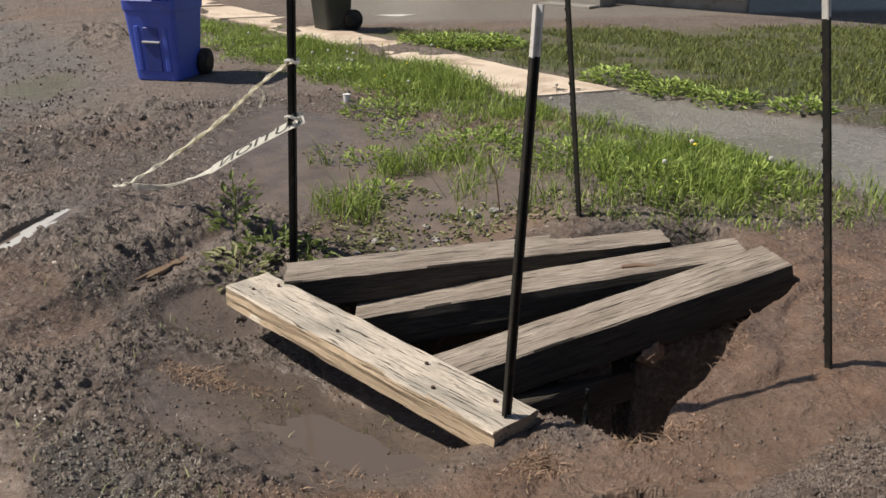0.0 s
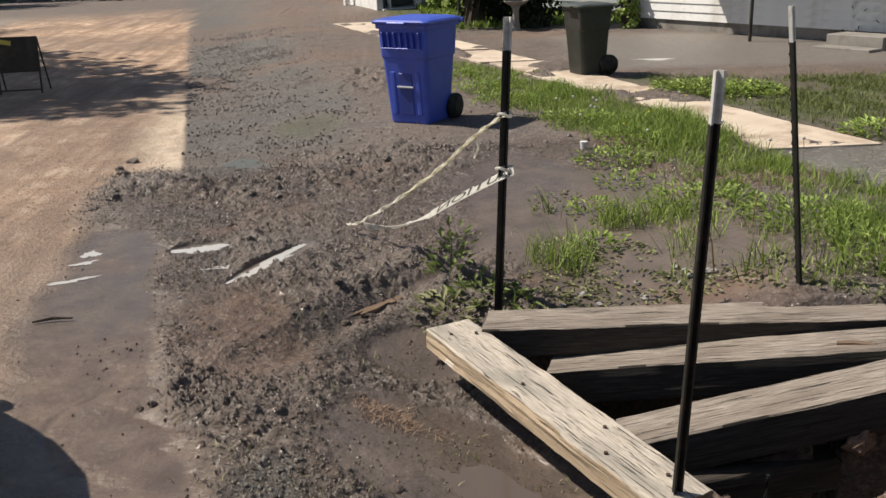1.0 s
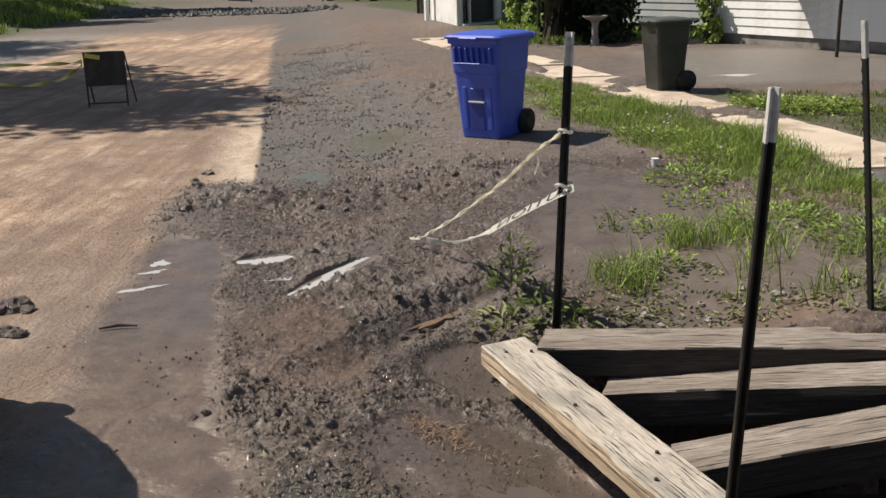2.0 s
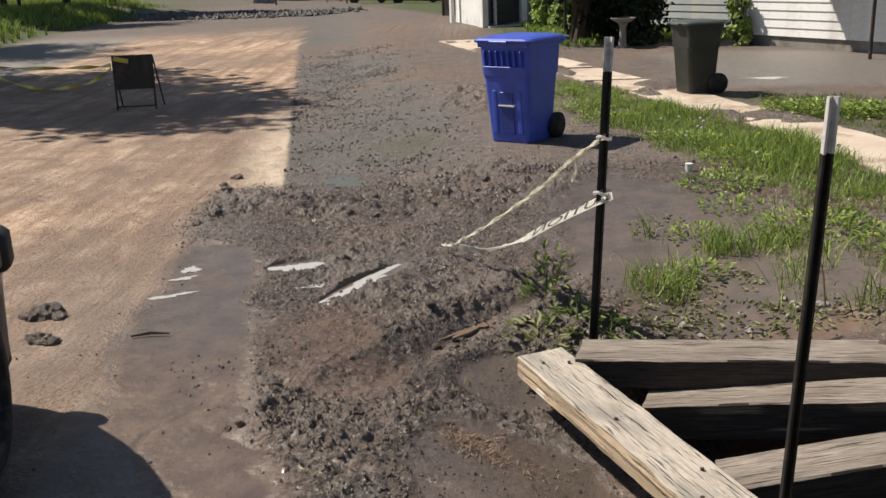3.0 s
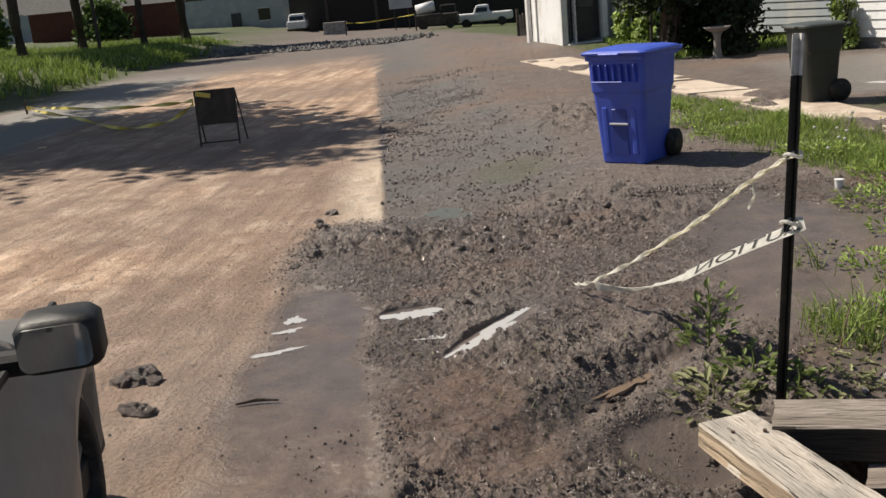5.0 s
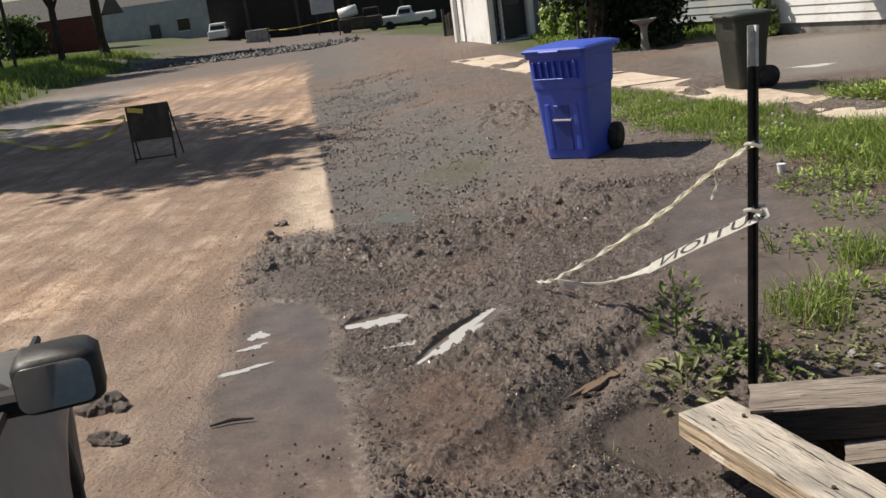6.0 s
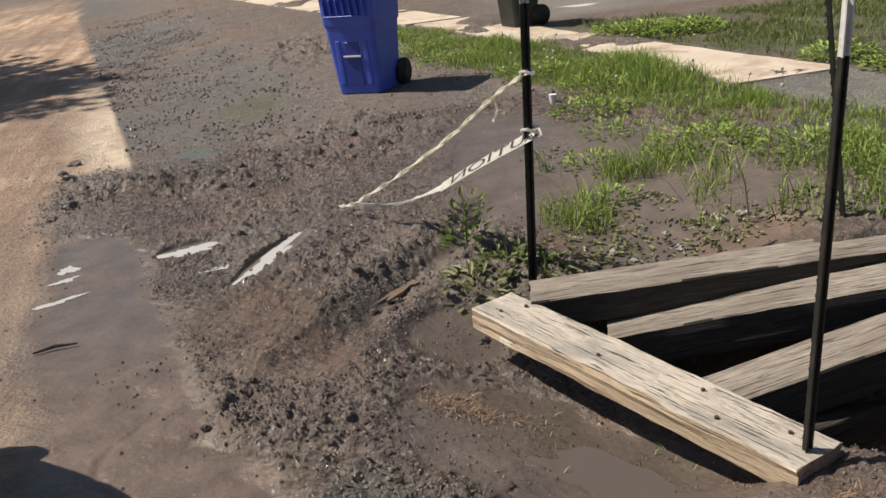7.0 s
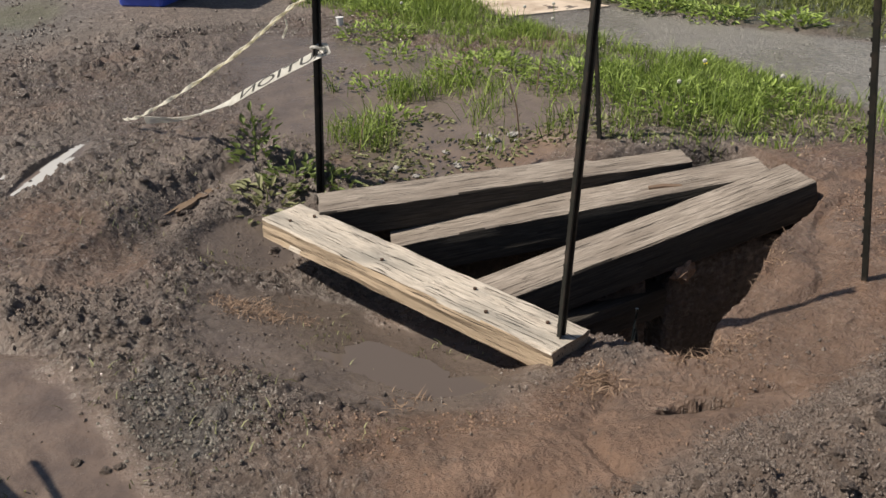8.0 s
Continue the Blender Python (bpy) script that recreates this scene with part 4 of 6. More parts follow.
# ---- the white car ----
def wheel(parent, m, name="wheel", r=0.33, w=0.21):
    bm = bmesh.new()
    prof = [(r - 0.10, -w / 2), (r - 0.03, -w / 2), (r, -w / 2 + 0.03), (r, w / 2 - 0.03), (r - 0.03, w / 2), (r - 0.10, w / 2)]
    rings = []
    for k in range(32):
        a = k * math.tau / 32
        rings.append([bm.verts.new(m @ Vector((y, math.cos(a) * q, math.sin(a) * q))) for q, y in prof])
    for k in range(32):
        p, q = rings[k], rings[(k + 1) % 32]
        for j in range(6):
            bm.faces.new((p[j], q[j], q[(j + 1) % 6], p[(j + 1) % 6]))
    bmesh.ops.recalc_face_normals(bm, faces=bm.faces)
    tyre = part(name, bm, M["rubber"], parent, "muddy black tyre", True)
    bm = bmesh.new()
    for k in range(10):
        a = k * math.tau / 10
        box(bm, (0.035, 0.05, r - 0.12), m @ Matrix.Rotation(a, 4, "X") @ pose(w / 2 - 0.05, 0, (r - 0.10) / 2), 0.008)
    cyl(bm, 0.06, 0.05, 0.06, m @ pose(w / 2 - 0.05, 0, 0, 0, 90), 16)
    cyl(bm, r - 0.09, r - 0.09, 0.02, m @ pose(-0.02, 0, 0, 0, 90), 28)
    part("rim", bm, M["alloy"], tyre, "grey alloy rim")


def side_profile(y):
    """Height of bonnet, glass line and roof along the car, nose at 0."""
    belt = np.interp(y, [0, 0.06, 0.3, 1.2, 1.6, 4.0, 4.5, 4.62], [0.52, 0.64, 0.74, 0.90, 0.95, 1.0, 0.98, 0.75])
    roof = np.interp(y, [0, 1.15, 1.9, 2.4, 3.4, 4.1, 4.5, 4.62], [0, 0.90, 1.40, 1.58, 1.57, 1.36, 1.0, 0.75])
    return belt, max(roof, belt)


def parked_car(m):
    c = thing("car", m, "dusty silver-grey saloon car parked on the muddy street", "car")
    ys = [0, 0.03, 0.09, 0.18, 0.3] + [0.3 + 0.09 * k for k in range(1, 46)] + [4.42, 4.52, 4.6, 4.62]
    wc = [(0.80, 0.335), (3.45, 0.335)]
    bm = bmesh.new()
    rows = []
    for y in ys:
        belt, roof = side_profile(y)
        nose = np.interp(y, [0, 0.05, 0.2, 0.42, 0.75, 1.2, 4.0, 4.4, 4.62], [0.42, 0.55, 0.68, 0.79, 0.875, 0.885, 0.885, 0.83, 0.68])
        low = np.interp(y, [0, 0.1, 0.4, 4.2, 4.62], [0.34, 0.22, 0.19, 0.19, 0.36])
        for wy, wz in wc:
            if abs(y - wy) < 0.40:
                low = max(low, wz - 0.03 + math.sqrt(0.40 ** 2 - (y - wy) ** 2))
        low = min(low, belt - 0.06)
        mid = low + (belt - low) * 0.55
        row = [(nose * 0.93, low), (nose * 0.985, low + (mid - low) * 0.4), (nose, mid), (nose * 0.985, mid + (belt - mid) * 0.6), (nose * 0.94, belt)]
        cab = (roof - belt) > 0.02
        inner = 0.80 if cab else 0.5
        row += [(nose * (0.94 - 0.17 * min(1, (roof - belt) / 0.45)), belt + (roof - belt) * 0.93 + (0 if cab else 0.012)), (nose * inner * 0.7, roof + (0.0 if cab else 0.03)), (0, roof + (0.015 if cab else 0.04))]
        right = [bm.verts.new((x, -y, z)) for x, z in row]
        left = [bm.verts.new((-x, -y, z)) for x, z in row[:-1]][::-1]
        rows.append(right + left)
    for p, q in zip(rows, rows[1:]):
        for j in range(len(p) - 1):
            bm.faces.new((p[j], p[j + 1], q[j + 1], q[j]))
    bm.faces.new(rows[0])
    bm.faces.new(rows[-1][::-1])
    bmesh.ops.recalc_face_normals(bm, faces=bm.faces)
    body = part("body", bm, M["car"], c, "", True)
    bm = bmesh.new()
    box(bm, (1.5, 4.0, 0.12), pose(0, -2.3, 0.3), 0.02)
    part("underbody", bm, M["black_plastic"], c)
    # side windows, set proud of the cabin side
    for sx in (-1, 1):
        for y0, y1, name in ((1.62, 2.55, "front_window"), (2.62, 3.55, "rear_window")):
            bm = bmesh.new()
            quad = []
            for y, f in ((y0 + (0.12 if y0 < 2 else 0), 0.1), (y1, 0.1), (y1 - 0.02, 0.86), (y0 + (0.38 if y0 < 2 else 0.02), 0.86)):
                belt, roof = side_profile(y)
                x = 0.875 * (0.94 - 0.17 * min(1, (roof - belt) / 0.45) * f) + 0.008
                quad.append(bm.verts.new((sx * x, -y, belt + (roof - belt) * f)))
            fc = bm.faces.new(quad)
            bmesh.ops.solidify(bm, geom=[fc], thickness=0.01)
            part(name, bm, M["glass_dark"], c, "dark tinted side window")
        bm = bmesh.new()
        box(bm, (0.02, 3.0, 0.02), pose(sx * 0.865, -2.55, 0.975, 0.8), 0.005)
        part("window_trim", bm, M["black_plastic"], c)
        bm = bmesh.new()
        loft(bm, [(-0.095, 0.09, 0.12, 0.045, 0), (-0.075, 0.105, 0.14, 0.05, 0), (0.06, 0.105, 0.14, 0.05, 0), (0.09, 0.085, 0.12, 0.05, 0)])
        bmesh.ops.transform(bm, matrix=pose(sx * 0.985, -1.50, 1.045) @ Matrix.Rotation(radians(sx * 4), 4, "Z") @ Matrix.Diagonal((0.82, 0.5, 0.62, 1)), verts=bm.verts)
        mirror = part("door_mirror", bm, M["black_plastic"], c, "black door mirror", True)
        bm = bmesh.new()
        loft(bm, [(0, 0.074, 0.047, 0.022, 0), (0.006, 0.074, 0.047, 0.022, 0)])
        bmesh.ops.transform(bm, matrix=pose(sx * 0.985, -1.57, 1.045, 90, 0, sx * 4), verts=bm.verts)
        part("mirror_glass", bm, M["mirror"], mirror)
        bm = bmesh.new()
        box(bm, (0.14, 0.06, 0.05), pose(sx * 0.9, -1.5, 1.0), 0.012)
        part("mirror_arm", bm, M["black_plastic"], mirror)
        for wy, wz in wc:
            wheel(c, pose(sx * 0.67, -wy, 0.33, 0, 0, 0 if sx > 0 else 180))
        bm = bmesh.new()
        box(bm, (0.02, 0.16, 0.03), pose(sx * 0.885, -2.45, 0.86), 0.006)
        part("door_handle", bm, M["car"], c)
        bm = bmesh.new()
        box(bm, (0.16, 0.1, 0.12), pose(sx * 0.6, -0.12, 0.63, 20, 0, sx * -30), 0.03, 2)
        part("headlight", bm, M["glass_dark"], c, "clear headlight")
    # windscreen and back glass
    for y0, y1, name in ((1.3, 1.82, "windscreen"), (3.5, 4.2, "back_window")):
        bm = bmesh.new()
        q = []
        for y, sx in ((y0, -1), (y0, 1), (y1, 1), (y1, -1)):
            q.append(bm.verts.new((sx * 0.6, -y, side_profile(y)[1] + 0.02)))
        fc = bm.faces.new(q)
        bmesh.ops.solidify(bm, geom=[fc], thickness=0.008)
        part(name, bm, M["glass_dark"], c, "dark glass")
    return c


parked_car(pose(-2.06, 4.35, 0.0, 0, 0, 15.5))


# ---- houses ----
def boarded_wall(parent, a, b, z0, z1, mat, board=0.13, name="clapboard"):
    """Lapped boards from a to b, each leaning out at its foot; the outside is to the right of a to b."""
    a, b = Vector((*a, 0)), Vector((*b, 0))
    d = (b - a).normalized()
    out = Vector((d.y, -d.x, 0))
    L = (b - a).length
    bm = bmesh.new()
    box(bm, (L, 0.012, board * 1.12), pose(L / 2, 0, board / 2, -7), 0.0)
    me = bpy.data.meshes.new(name)
    bm.to_mesh(me)
    bm.free()
    me.materials.append(mat)
    base = Matrix((d, -out, Vector((0, 0, 1)))).transposed().to_4x4()
    for k in range(int((z1 - z0) / board)):
        ob = new(name, me)
        mm = base.copy()
        mm.translation = a + out * 0.03 + Vector((0, 0, z0 + k * board))
        ob.matrix_world = mm
        ob.parent = parent
        ob.matrix_parent_inverse = parent.matrix_world.inverted()
    bm = bmesh.new()
    box(bm, (L, 0.16, z1 - z0), base_at(base, a - out * 0.09, d * (L / 2) + Vector((0, 0, (z0 + z1) / 2))))
    part("wall", bm, mat, parent)


def base_at(base, origin, off):
    m = base.copy()
    m.translation = origin + off
    return m


def slab_between(parent, name, a, b, z0, z1, thick, mat, label=""):
    a, b = Vector((*a, 0)), Vector((*b, 0))
    d = (b - a).normalized()
    base = Matrix((d, Vector((-d.y, d.x, 0)), Vector((0, 0, 1)))).transposed().to_4x4()
    base.translation = (a + b) / 2 + Vector((0, 0, (z0 + z1) / 2))
    bm = bmesh.new()
    box(bm, ((b - a).length, thick, z1 - z0), base, 0.008)
    return part(name, bm, mat, parent, label)


def gable_roof(parent, corners, z, rise, over=0.4):
    bm = bmesh.new()
    cs = [Vector((*c, z)) for c in corners]
    mid = sum(cs, Vector()) / 4
    cs = [c + (c - mid).normalized() * over for c in cs]
    r1, r2 = (cs[0] + cs[3]) / 2 + Vector((0, 0, rise)), (cs[1] + cs[2]) / 2 + Vector((0, 0, rise))
    v = [bm.verts.new(c) for c in cs] + [bm.verts.new(r1), bm.verts.new(r2)]
    for f in ((0, 1, 5, 4), (2, 3, 4, 5), (3, 0, 4), (1, 2, 5), (3, 2, 1, 0)):
        bm.faces.new([v[i] for i in f])
    bmesh.ops.recalc_face_normals(bm, faces=bm.faces)
    part("roof", bm, M["roof"], parent)


def window_unit(parent, a, b, z0, z1):
    win = slab_between(parent, "window", a, b, z0, z1, 0.10, M["glass_dark"], "dark window glass")
    for (p, q, r, s) in ((a, b, z0 - 0.08, z0), (a, b, z1, z1 + 0.08)):
        slab_between(win, "frame_rail", p, q, r, s, 0.14, M["trim"])
    return win


def porch_house():
    h = thing("porch_house", pose(-0.4, 0, 0), "small white clapboard house with dark front door and porch", "house")
    A, B = (0.62, 29.2), (1.34, 26.3)
    D, E = (6.2, 28.4), (5.3, 31.4)
    g = 0.0
    boarded_wall(h, A, B, g + 0.1, 3.0, M["white_wall"], 0.16)
    slab_between(h, "corner_board", (1.33, 26.28), (1.48, 26.34), g + 0.05, 3.0, 0.1, M["trim"])
    slab_between(h, "corner_board", (0.46, 28.98), (0.52, 28.8), g + 0.05, 3.0, 0.1, M["trim"])
    door = slab_between(h, "front_door", (1.60, 26.62), (2.32, 26.95), g + 0.2, 2.25, 0.06, M["door"], "dark screen door")
    slab_between(door, "door_pane", (1.74, 26.64), (2.2, 26.85), g + 1.0, 2.0, 0.02, M["glass_dark"])
    slab_between(h, "back_wall", (1.5, 26.9), (2.7, 27.3), g, 3.0, 0.1, M["grey_wall"])
    slab_between(h, "porch_step", (1.42, 26.35), (2.6, 26.85), g, g + 0.14, 0.5, M["trim"], "white porch step")
    slab_between(h, "porch_post", (2.38, 26.72), (2.52, 26.78), g + 0.1, 2.9, 0.12, M["trim"])
    boarded_wall(h, (2.7, 27.1), D, g + 0.2, 3.0, M["grey_wall"], 0.16)
    slab_between(h, "side_wall", A, (3.3, 30.9), g, 3.0, 0.12, M["white_wall"])
    gable_roof(h, [A, B, D, E], 3.0, 1.5)
    return h


def siding_house():
    h = thing("siding_house", Matrix(), "white clapboard house on low block foundation, concrete stoop", "house")
    A, B = (5.78, 18.95), (9.6, 12.4)
    boarded_wall(h, A, B, 0.30, 3.2, M["white_wall"], 0.15)
    slab_between(h, "foundation", (5.86, 18.9), (9.66, 12.4), -0.1, 0.31, 0.1, M["foundation"])
    slab_between(h, "corner_board", (5.72, 18.99), (5.80, 18.85), 0.28, 3.2, 0.12, M["trim"])
    for s in (0.62,):
        p = Vector(A).lerp(Vector(B), s) + Vector((-0.45, -0.26))
        q = Vector(A).lerp(Vector(B), s + 0.12) + Vector((-0.45, -0.26))
        stoop = slab_between(h, "stoop", p, q, 0.0, 0.3, 0.5, M["foundation"], "grey concrete stoop")
        r = Vector((-0.36, -0.21))
        slab_between(stoop, "step", p + r, q + r, 0.0, 0.15, 0.3, M["foundation"])
    # unseen roof added above the view to shade the wall's right part
    bm = bmesh.new()
    p, q = Vector((6.08, 18.43, 3.0)), Vector((10.2, 11.4, 3.0))
    o = Vector((-1.3, -0.76, -0.12))
    vs = [bm.verts.new(v) for v in (p, q, q + o, p + o)]
    fc = bm.faces.new(vs)
    bmesh.ops.solidify(bm, geom=[fc], thickness=0.1)
    part("unseen_shade_roof", bm, M["roof"], h)
    # recessed wall: its bluish shade is put into the siding colour
    boarded_wall(h, (4.3, 23.2), (6.35, 20.2), 0.3, 3.0, M["grey_wall"], 0.15)
    window_unit(h, (5.3, 21.62), (5.75, 20.95), 1.35, 2.3)
    slab_between(h, "downpipe", (6.03, 20.4), (6.09, 20.32), 0.1, 3.0, 0.08, M["trim"])
    slab_between(h, "back_wall", (4.4, 23.3), (12, 25), 0, 3.0, 0.1, M["grey_wall"])
    gable_roof(h, [A, B, (15, 16), (11, 22.5)], 3.2, 1.8, 0.3)
    return h


porch_house()
siding_house()

# ---- bird bath ----
bath = thing("bird_bath", pose(3.5, 19.0, 0.06) @ Matrix.Scale(0.78, 4), "pale stone bird bath on a fluted pedestal", "bird bath")
bm = bmesh.new()
loft(bm, [(0, 0.17, 0.17, 0.16, 0), (0.06, 0.17, 0.17, 0.16, 0), (0.1, 0.11, 0.11, 0.105, 0), (0.3, 0.08, 0.08, 0.075, 0), (0.55, 0.075, 0.075, 0.07, 0), (0.66, 0.12, 0.12, 0.115, 0)], 7)
part("pedestal", bm, M["foundation"], bath, "", True)
bm = bmesh.new()
loft(bm, [(0.66, 0.12, 0.12, 0.115, 0), (0.72, 0.25, 0.25, 0.24, 0), (0.77, 0.30, 0.30, 0.29, 0), (0.78, 0.30, 0.30, 0.29, 0), (0.75, 0.24, 0.24, 0.23, 0), (0.72, 0.1, 0.1, 0.09, 0)], 7)
part("basin", bm, M["foundation"], bath, "", True)

# ---- meter box on a low fence ----
slat = thing("yard_fence", Matrix(), "short weathered fence panel with a box on it", "fence")
slab_between(slat, "panel", (-0.3, 34.0), (0.75, 34.2), -0.2, 0.75, 0.06, M["foundation"])
slab_between(slat, "utility_box", (-0.15, 33.85), (0.25, 33.9), 0.3, 0.8, 0.25, M["sign"], "dark metal box")
for x in (-0.32, 0.2, 0.76):
    slab_between(slat, "fence_picket", (x - 0.04, 33.98), (x + 0.04, 34.0), -0.2, 0.95, 0.08, M["sign"])

# ---- growing things ----
def blades(name, spots, h0, h1, width, mat, seed, spread=0.5, dense=None, label="", category="", sink=0.01):
    """Bent blades of grass at the given spots, each of two bent strips."""
    r = np.random.RandomState(seed)
    n = len(spots)
    x, y = spots[:, 0], spots[:, 1]
    z = ground_height(x, y) - sink
    h = r.uniform(h0, h1, n) * (dense if dense is not None else 1)
    a = r.uniform(0, 2 * math.pi, n)
    lean = r.uniform(0.1, spread, n) * h
    b = r.uniform(0, 2 * math.pi, n)
    w = r.uniform(0.6, 1.3, n) * width / 2
    wx, wy = np.cos(a) * w, np.sin(a) * w
    lx, ly = np.cos(b) * lean, np.sin(b) * lean
    v = np.empty((n, 5, 3))
    v[:, 0] = np.stack([x - wx, y - wy, z], -1)
    v[:, 1] = np.stack([x + wx, y + wy, z], -1)
    v[:, 2] = np.stack([x + lx * 0.35 + wx * 0.8, y + ly * 0.35 + wy * 0.8, z + h * 0.6], -1)
    v[:, 3] = np.stack([x + lx * 0.35 - wx * 0.8, y + ly * 0.35 - wy * 0.8, z + h * 0.6], -1)
    v[:, 4] = np.stack([x + lx, y + ly, z + h * r.uniform(0.8, 1.0, n)], -1)
    me = bpy.data.meshes.new(name)
    me.vertices.add(n * 5)
    me.vertices.foreach_set("co", v.astype(np.float32).ravel())
    o = (np.arange(n) * 5)[:, None]
    loops = np.concatenate([o + [0, 1, 2, 3], o + [3, 2, 4]], 1).astype(np.int32)
    me.loops.add(n * 7)
    me.loops.foreach_set("vertex_index", loops.ravel())
    me.polygons.add(n * 2)
    starts = np.stack([np.arange(n) * 7, np.arange(n) * 7 + 4], -1).astype(np.int32)
    me.polygons.foreach_set("loop_start", starts.ravel())
    me.update(calc_edges=True)
    me.validate()
    me.materials.append(mat)
    return tagged(new(name, me), label, category, kind="stuff")


def scatter(n, x0, x1, y0, y1, keep, seed, clump=0):
    """Random spots in a box where keep(x, y) beats chance; clump: how many gather round each first spot."""
    r = np.random.RandomState(seed)
    x, y = r.uniform(x0, x1, n), r.uniform(y0, y1, n)
    ok = keep(x, y) > r.uniform(0, 1, n)
    x, y = x[ok], y[ok]
    if clump:
        x = np.repeat(x, clump) + r.normal(0, 0.028, len(x) * clump)
        y = np.repeat(y, clump) + r.normal(0, 0.028, len(y) * clump)
    return np.stack([x, y], -1)


def verge(x, y):
    """Lush growth along the sidewalk's street side, ragged towards the mud."""
    inner = np.interp(y, [4.1, 4.6, 5.3, 6.0, 6.8, 7.6, 8.4, 9.2, 10.5, 13, 15], [2.75, 2.5, 2.35, 2.25, 2.45, 2.75, 2.6, 2.25, 2.0, 1.55, 1.3])
    g = smooth_step(-0.25, 0.35, x - inner + 0.35 * fbm(x, y, 2.2, 3, 201)) * smooth_step(0.1, -0.15, x - walk_line(y) + 0.25 * fbm(x, y, 2.5, 3, 203))
    g = g * smooth_step(3.95, 4.35, y + 0.28 * (x - 3.0)) * smooth_step(15, 13, y)
    thin = smooth_step(3.2, 2.4, x) * smooth_step(9.0, 7.0, y)
    return g * (0.3 - 0.25 * thin + (0.7 + 0.25 * thin) * smooth_step(-0.2 + 0.15 * thin, 0.2 + 0.1 * thin, fbm(x, y, 1.7, 4, 205)))


def ragged(x, y):
    """Thin growth in the silt between hole and verge."""
    g = smooth_step(1.0, 0.6, blob(x, y, 2.05, 5.7, 0.55, 1.0, 0.25) + 0.4 * fbm(x, y, 2.5, 3, 211))
    return g * smooth_step(0.05, 0.3, fbm(x, y, 2.3, 3, 213)) * 0.7


sp = scatter(17000, 1.2, 4.4, 3.9, 15, verge, 1, 9)
lush = smooth_step(1.1, 0.4, blob(sp[:, 0], sp[:, 1], 3.35, 5.0, 0.85, 0.75)) + smooth_step(1.1, 0.4, blob(sp[:, 0], sp[:, 1], 3.1, 8.6, 0.5, 0.9))
tall = 0.6 + 0.7 * smooth_step(0.0, 0.35, fbm(sp[:, 0], sp[:, 1], 1.1, 3, 207)) + 0.75 * lush
blades("verge_grass", sp, 0.03, 0.15, 0.006, M["grass"], 2, 1.1, tall, label="long bright green grass and weeds along the sidewalk", category="grass")
sp = scatter(7000, 1.4, 2.9, 4.6, 7.4, ragged, 3, 3)
blades("ragged_grass", sp, 0.03, 0.24, 0.0055, M["grass"], 4, 1.2, label="thin muddy grass growing out of silt", category="grass")


def lawn_keep(x, y):
    k = masks(x, y)
    return np.clip(k["lawn"], 0, 1) * smooth_step(-0.3, 0.2, fbm(x, y, 0.9, 4, 41) + 0.15)


sp = scatter(15000, 4.0, 10.5, 3.2, 12.5, lambda x, y: lawn_keep(x, y) * smooth_step(0, 0.25, x - walk_right(y)), 5, 5)
blades("side_lawn", sp, 0.03, 0.09, 0.009, M["grass_dull"], 6, 0.9, label="short patchy worn lawn with bare dirt", category="lawn")
sp = scatter(13000, -34, -10, 16, 62, lambda x, y: smooth_step(-8.3, -9.3, edge_side(x, y)) * smooth_step(-0.4, 0.1, fbm(x, y, 0.35, 3, 221)), 7, 8)
blades("bank_grass", sp, 0.15, 0.5, 0.03, M["grass"], 8, 0.7, label="rank bright grass on the far bank", category="grass")
sp = scatter(2600, 2.0, 9, 19, 27, lambda x, y: masks(x, y)["lawn"], 9, 5)
blades("yard_grass", sp, 0.06, 0.2, 0.03, M["grass"], 10, 0.8, label="green grass in front of the houses", category="grass")
# dead stalks and straw by the hole, on the bank and in the mud


def straw_keep(x, y):
    a = smooth_step(1.0, 0.3, blob(x, y, 1.65, 3.1, 0.85, 0.28, -0.2))
    b = smooth_step(1.0, 0.3, blob(x, y, 0.74, 4.2, 0.3, 0.2)) * 0.8
    c = smooth_step(1.0, 0.3, blob(x, y, 3.0, 3.1, 0.8, 0.35, -0.2)) * 0.35
    d = smooth_step(1.0, 0.3, blob(x, y, 1.42, 4.55, 0.14, 0.28, 0.5))
    e = smooth_step(1.0, 0.2, blob(x, y, 3.4, 3.9, 0.6, 0.3, -0.2)) * 0.4
    return np.clip(np.maximum.reduce([a, b, c, d, e]), 0, 1) * smooth_step(-0.1, 0.35, fbm(x, y, 5, 3, 231))


sp = np.concatenate([scatter(42000, 0.8, 2.6, 2.7, 3.6, straw_keep, 11), scatter(26000, 0.4, 1.6, 3.9, 4.9, straw_keep, 16), scatter(14000, 2.2, 4.2, 2.7, 4.3, straw_keep, 17)])
blades("straw_litter", sp, 0.004, 0.016, 0.0045, M["straw"], 12, 6.0, sink=0.0, label="matted dead straw and roots on mud", category="straw")
sp = scatter(6000, -0.4, 1.6, 3.0, 6.2, lambda x, y: smooth_step(0.0, 0.4, fbm(x, y, 3, 3, 241)) * 0.5, 13)
blades("mud_stalks", sp, 0.01, 0.03, 0.005, M["weed_old"], 14, 2.0, sink=0.0, label="flattened muddy grass stalks in churned mud", category="grass")


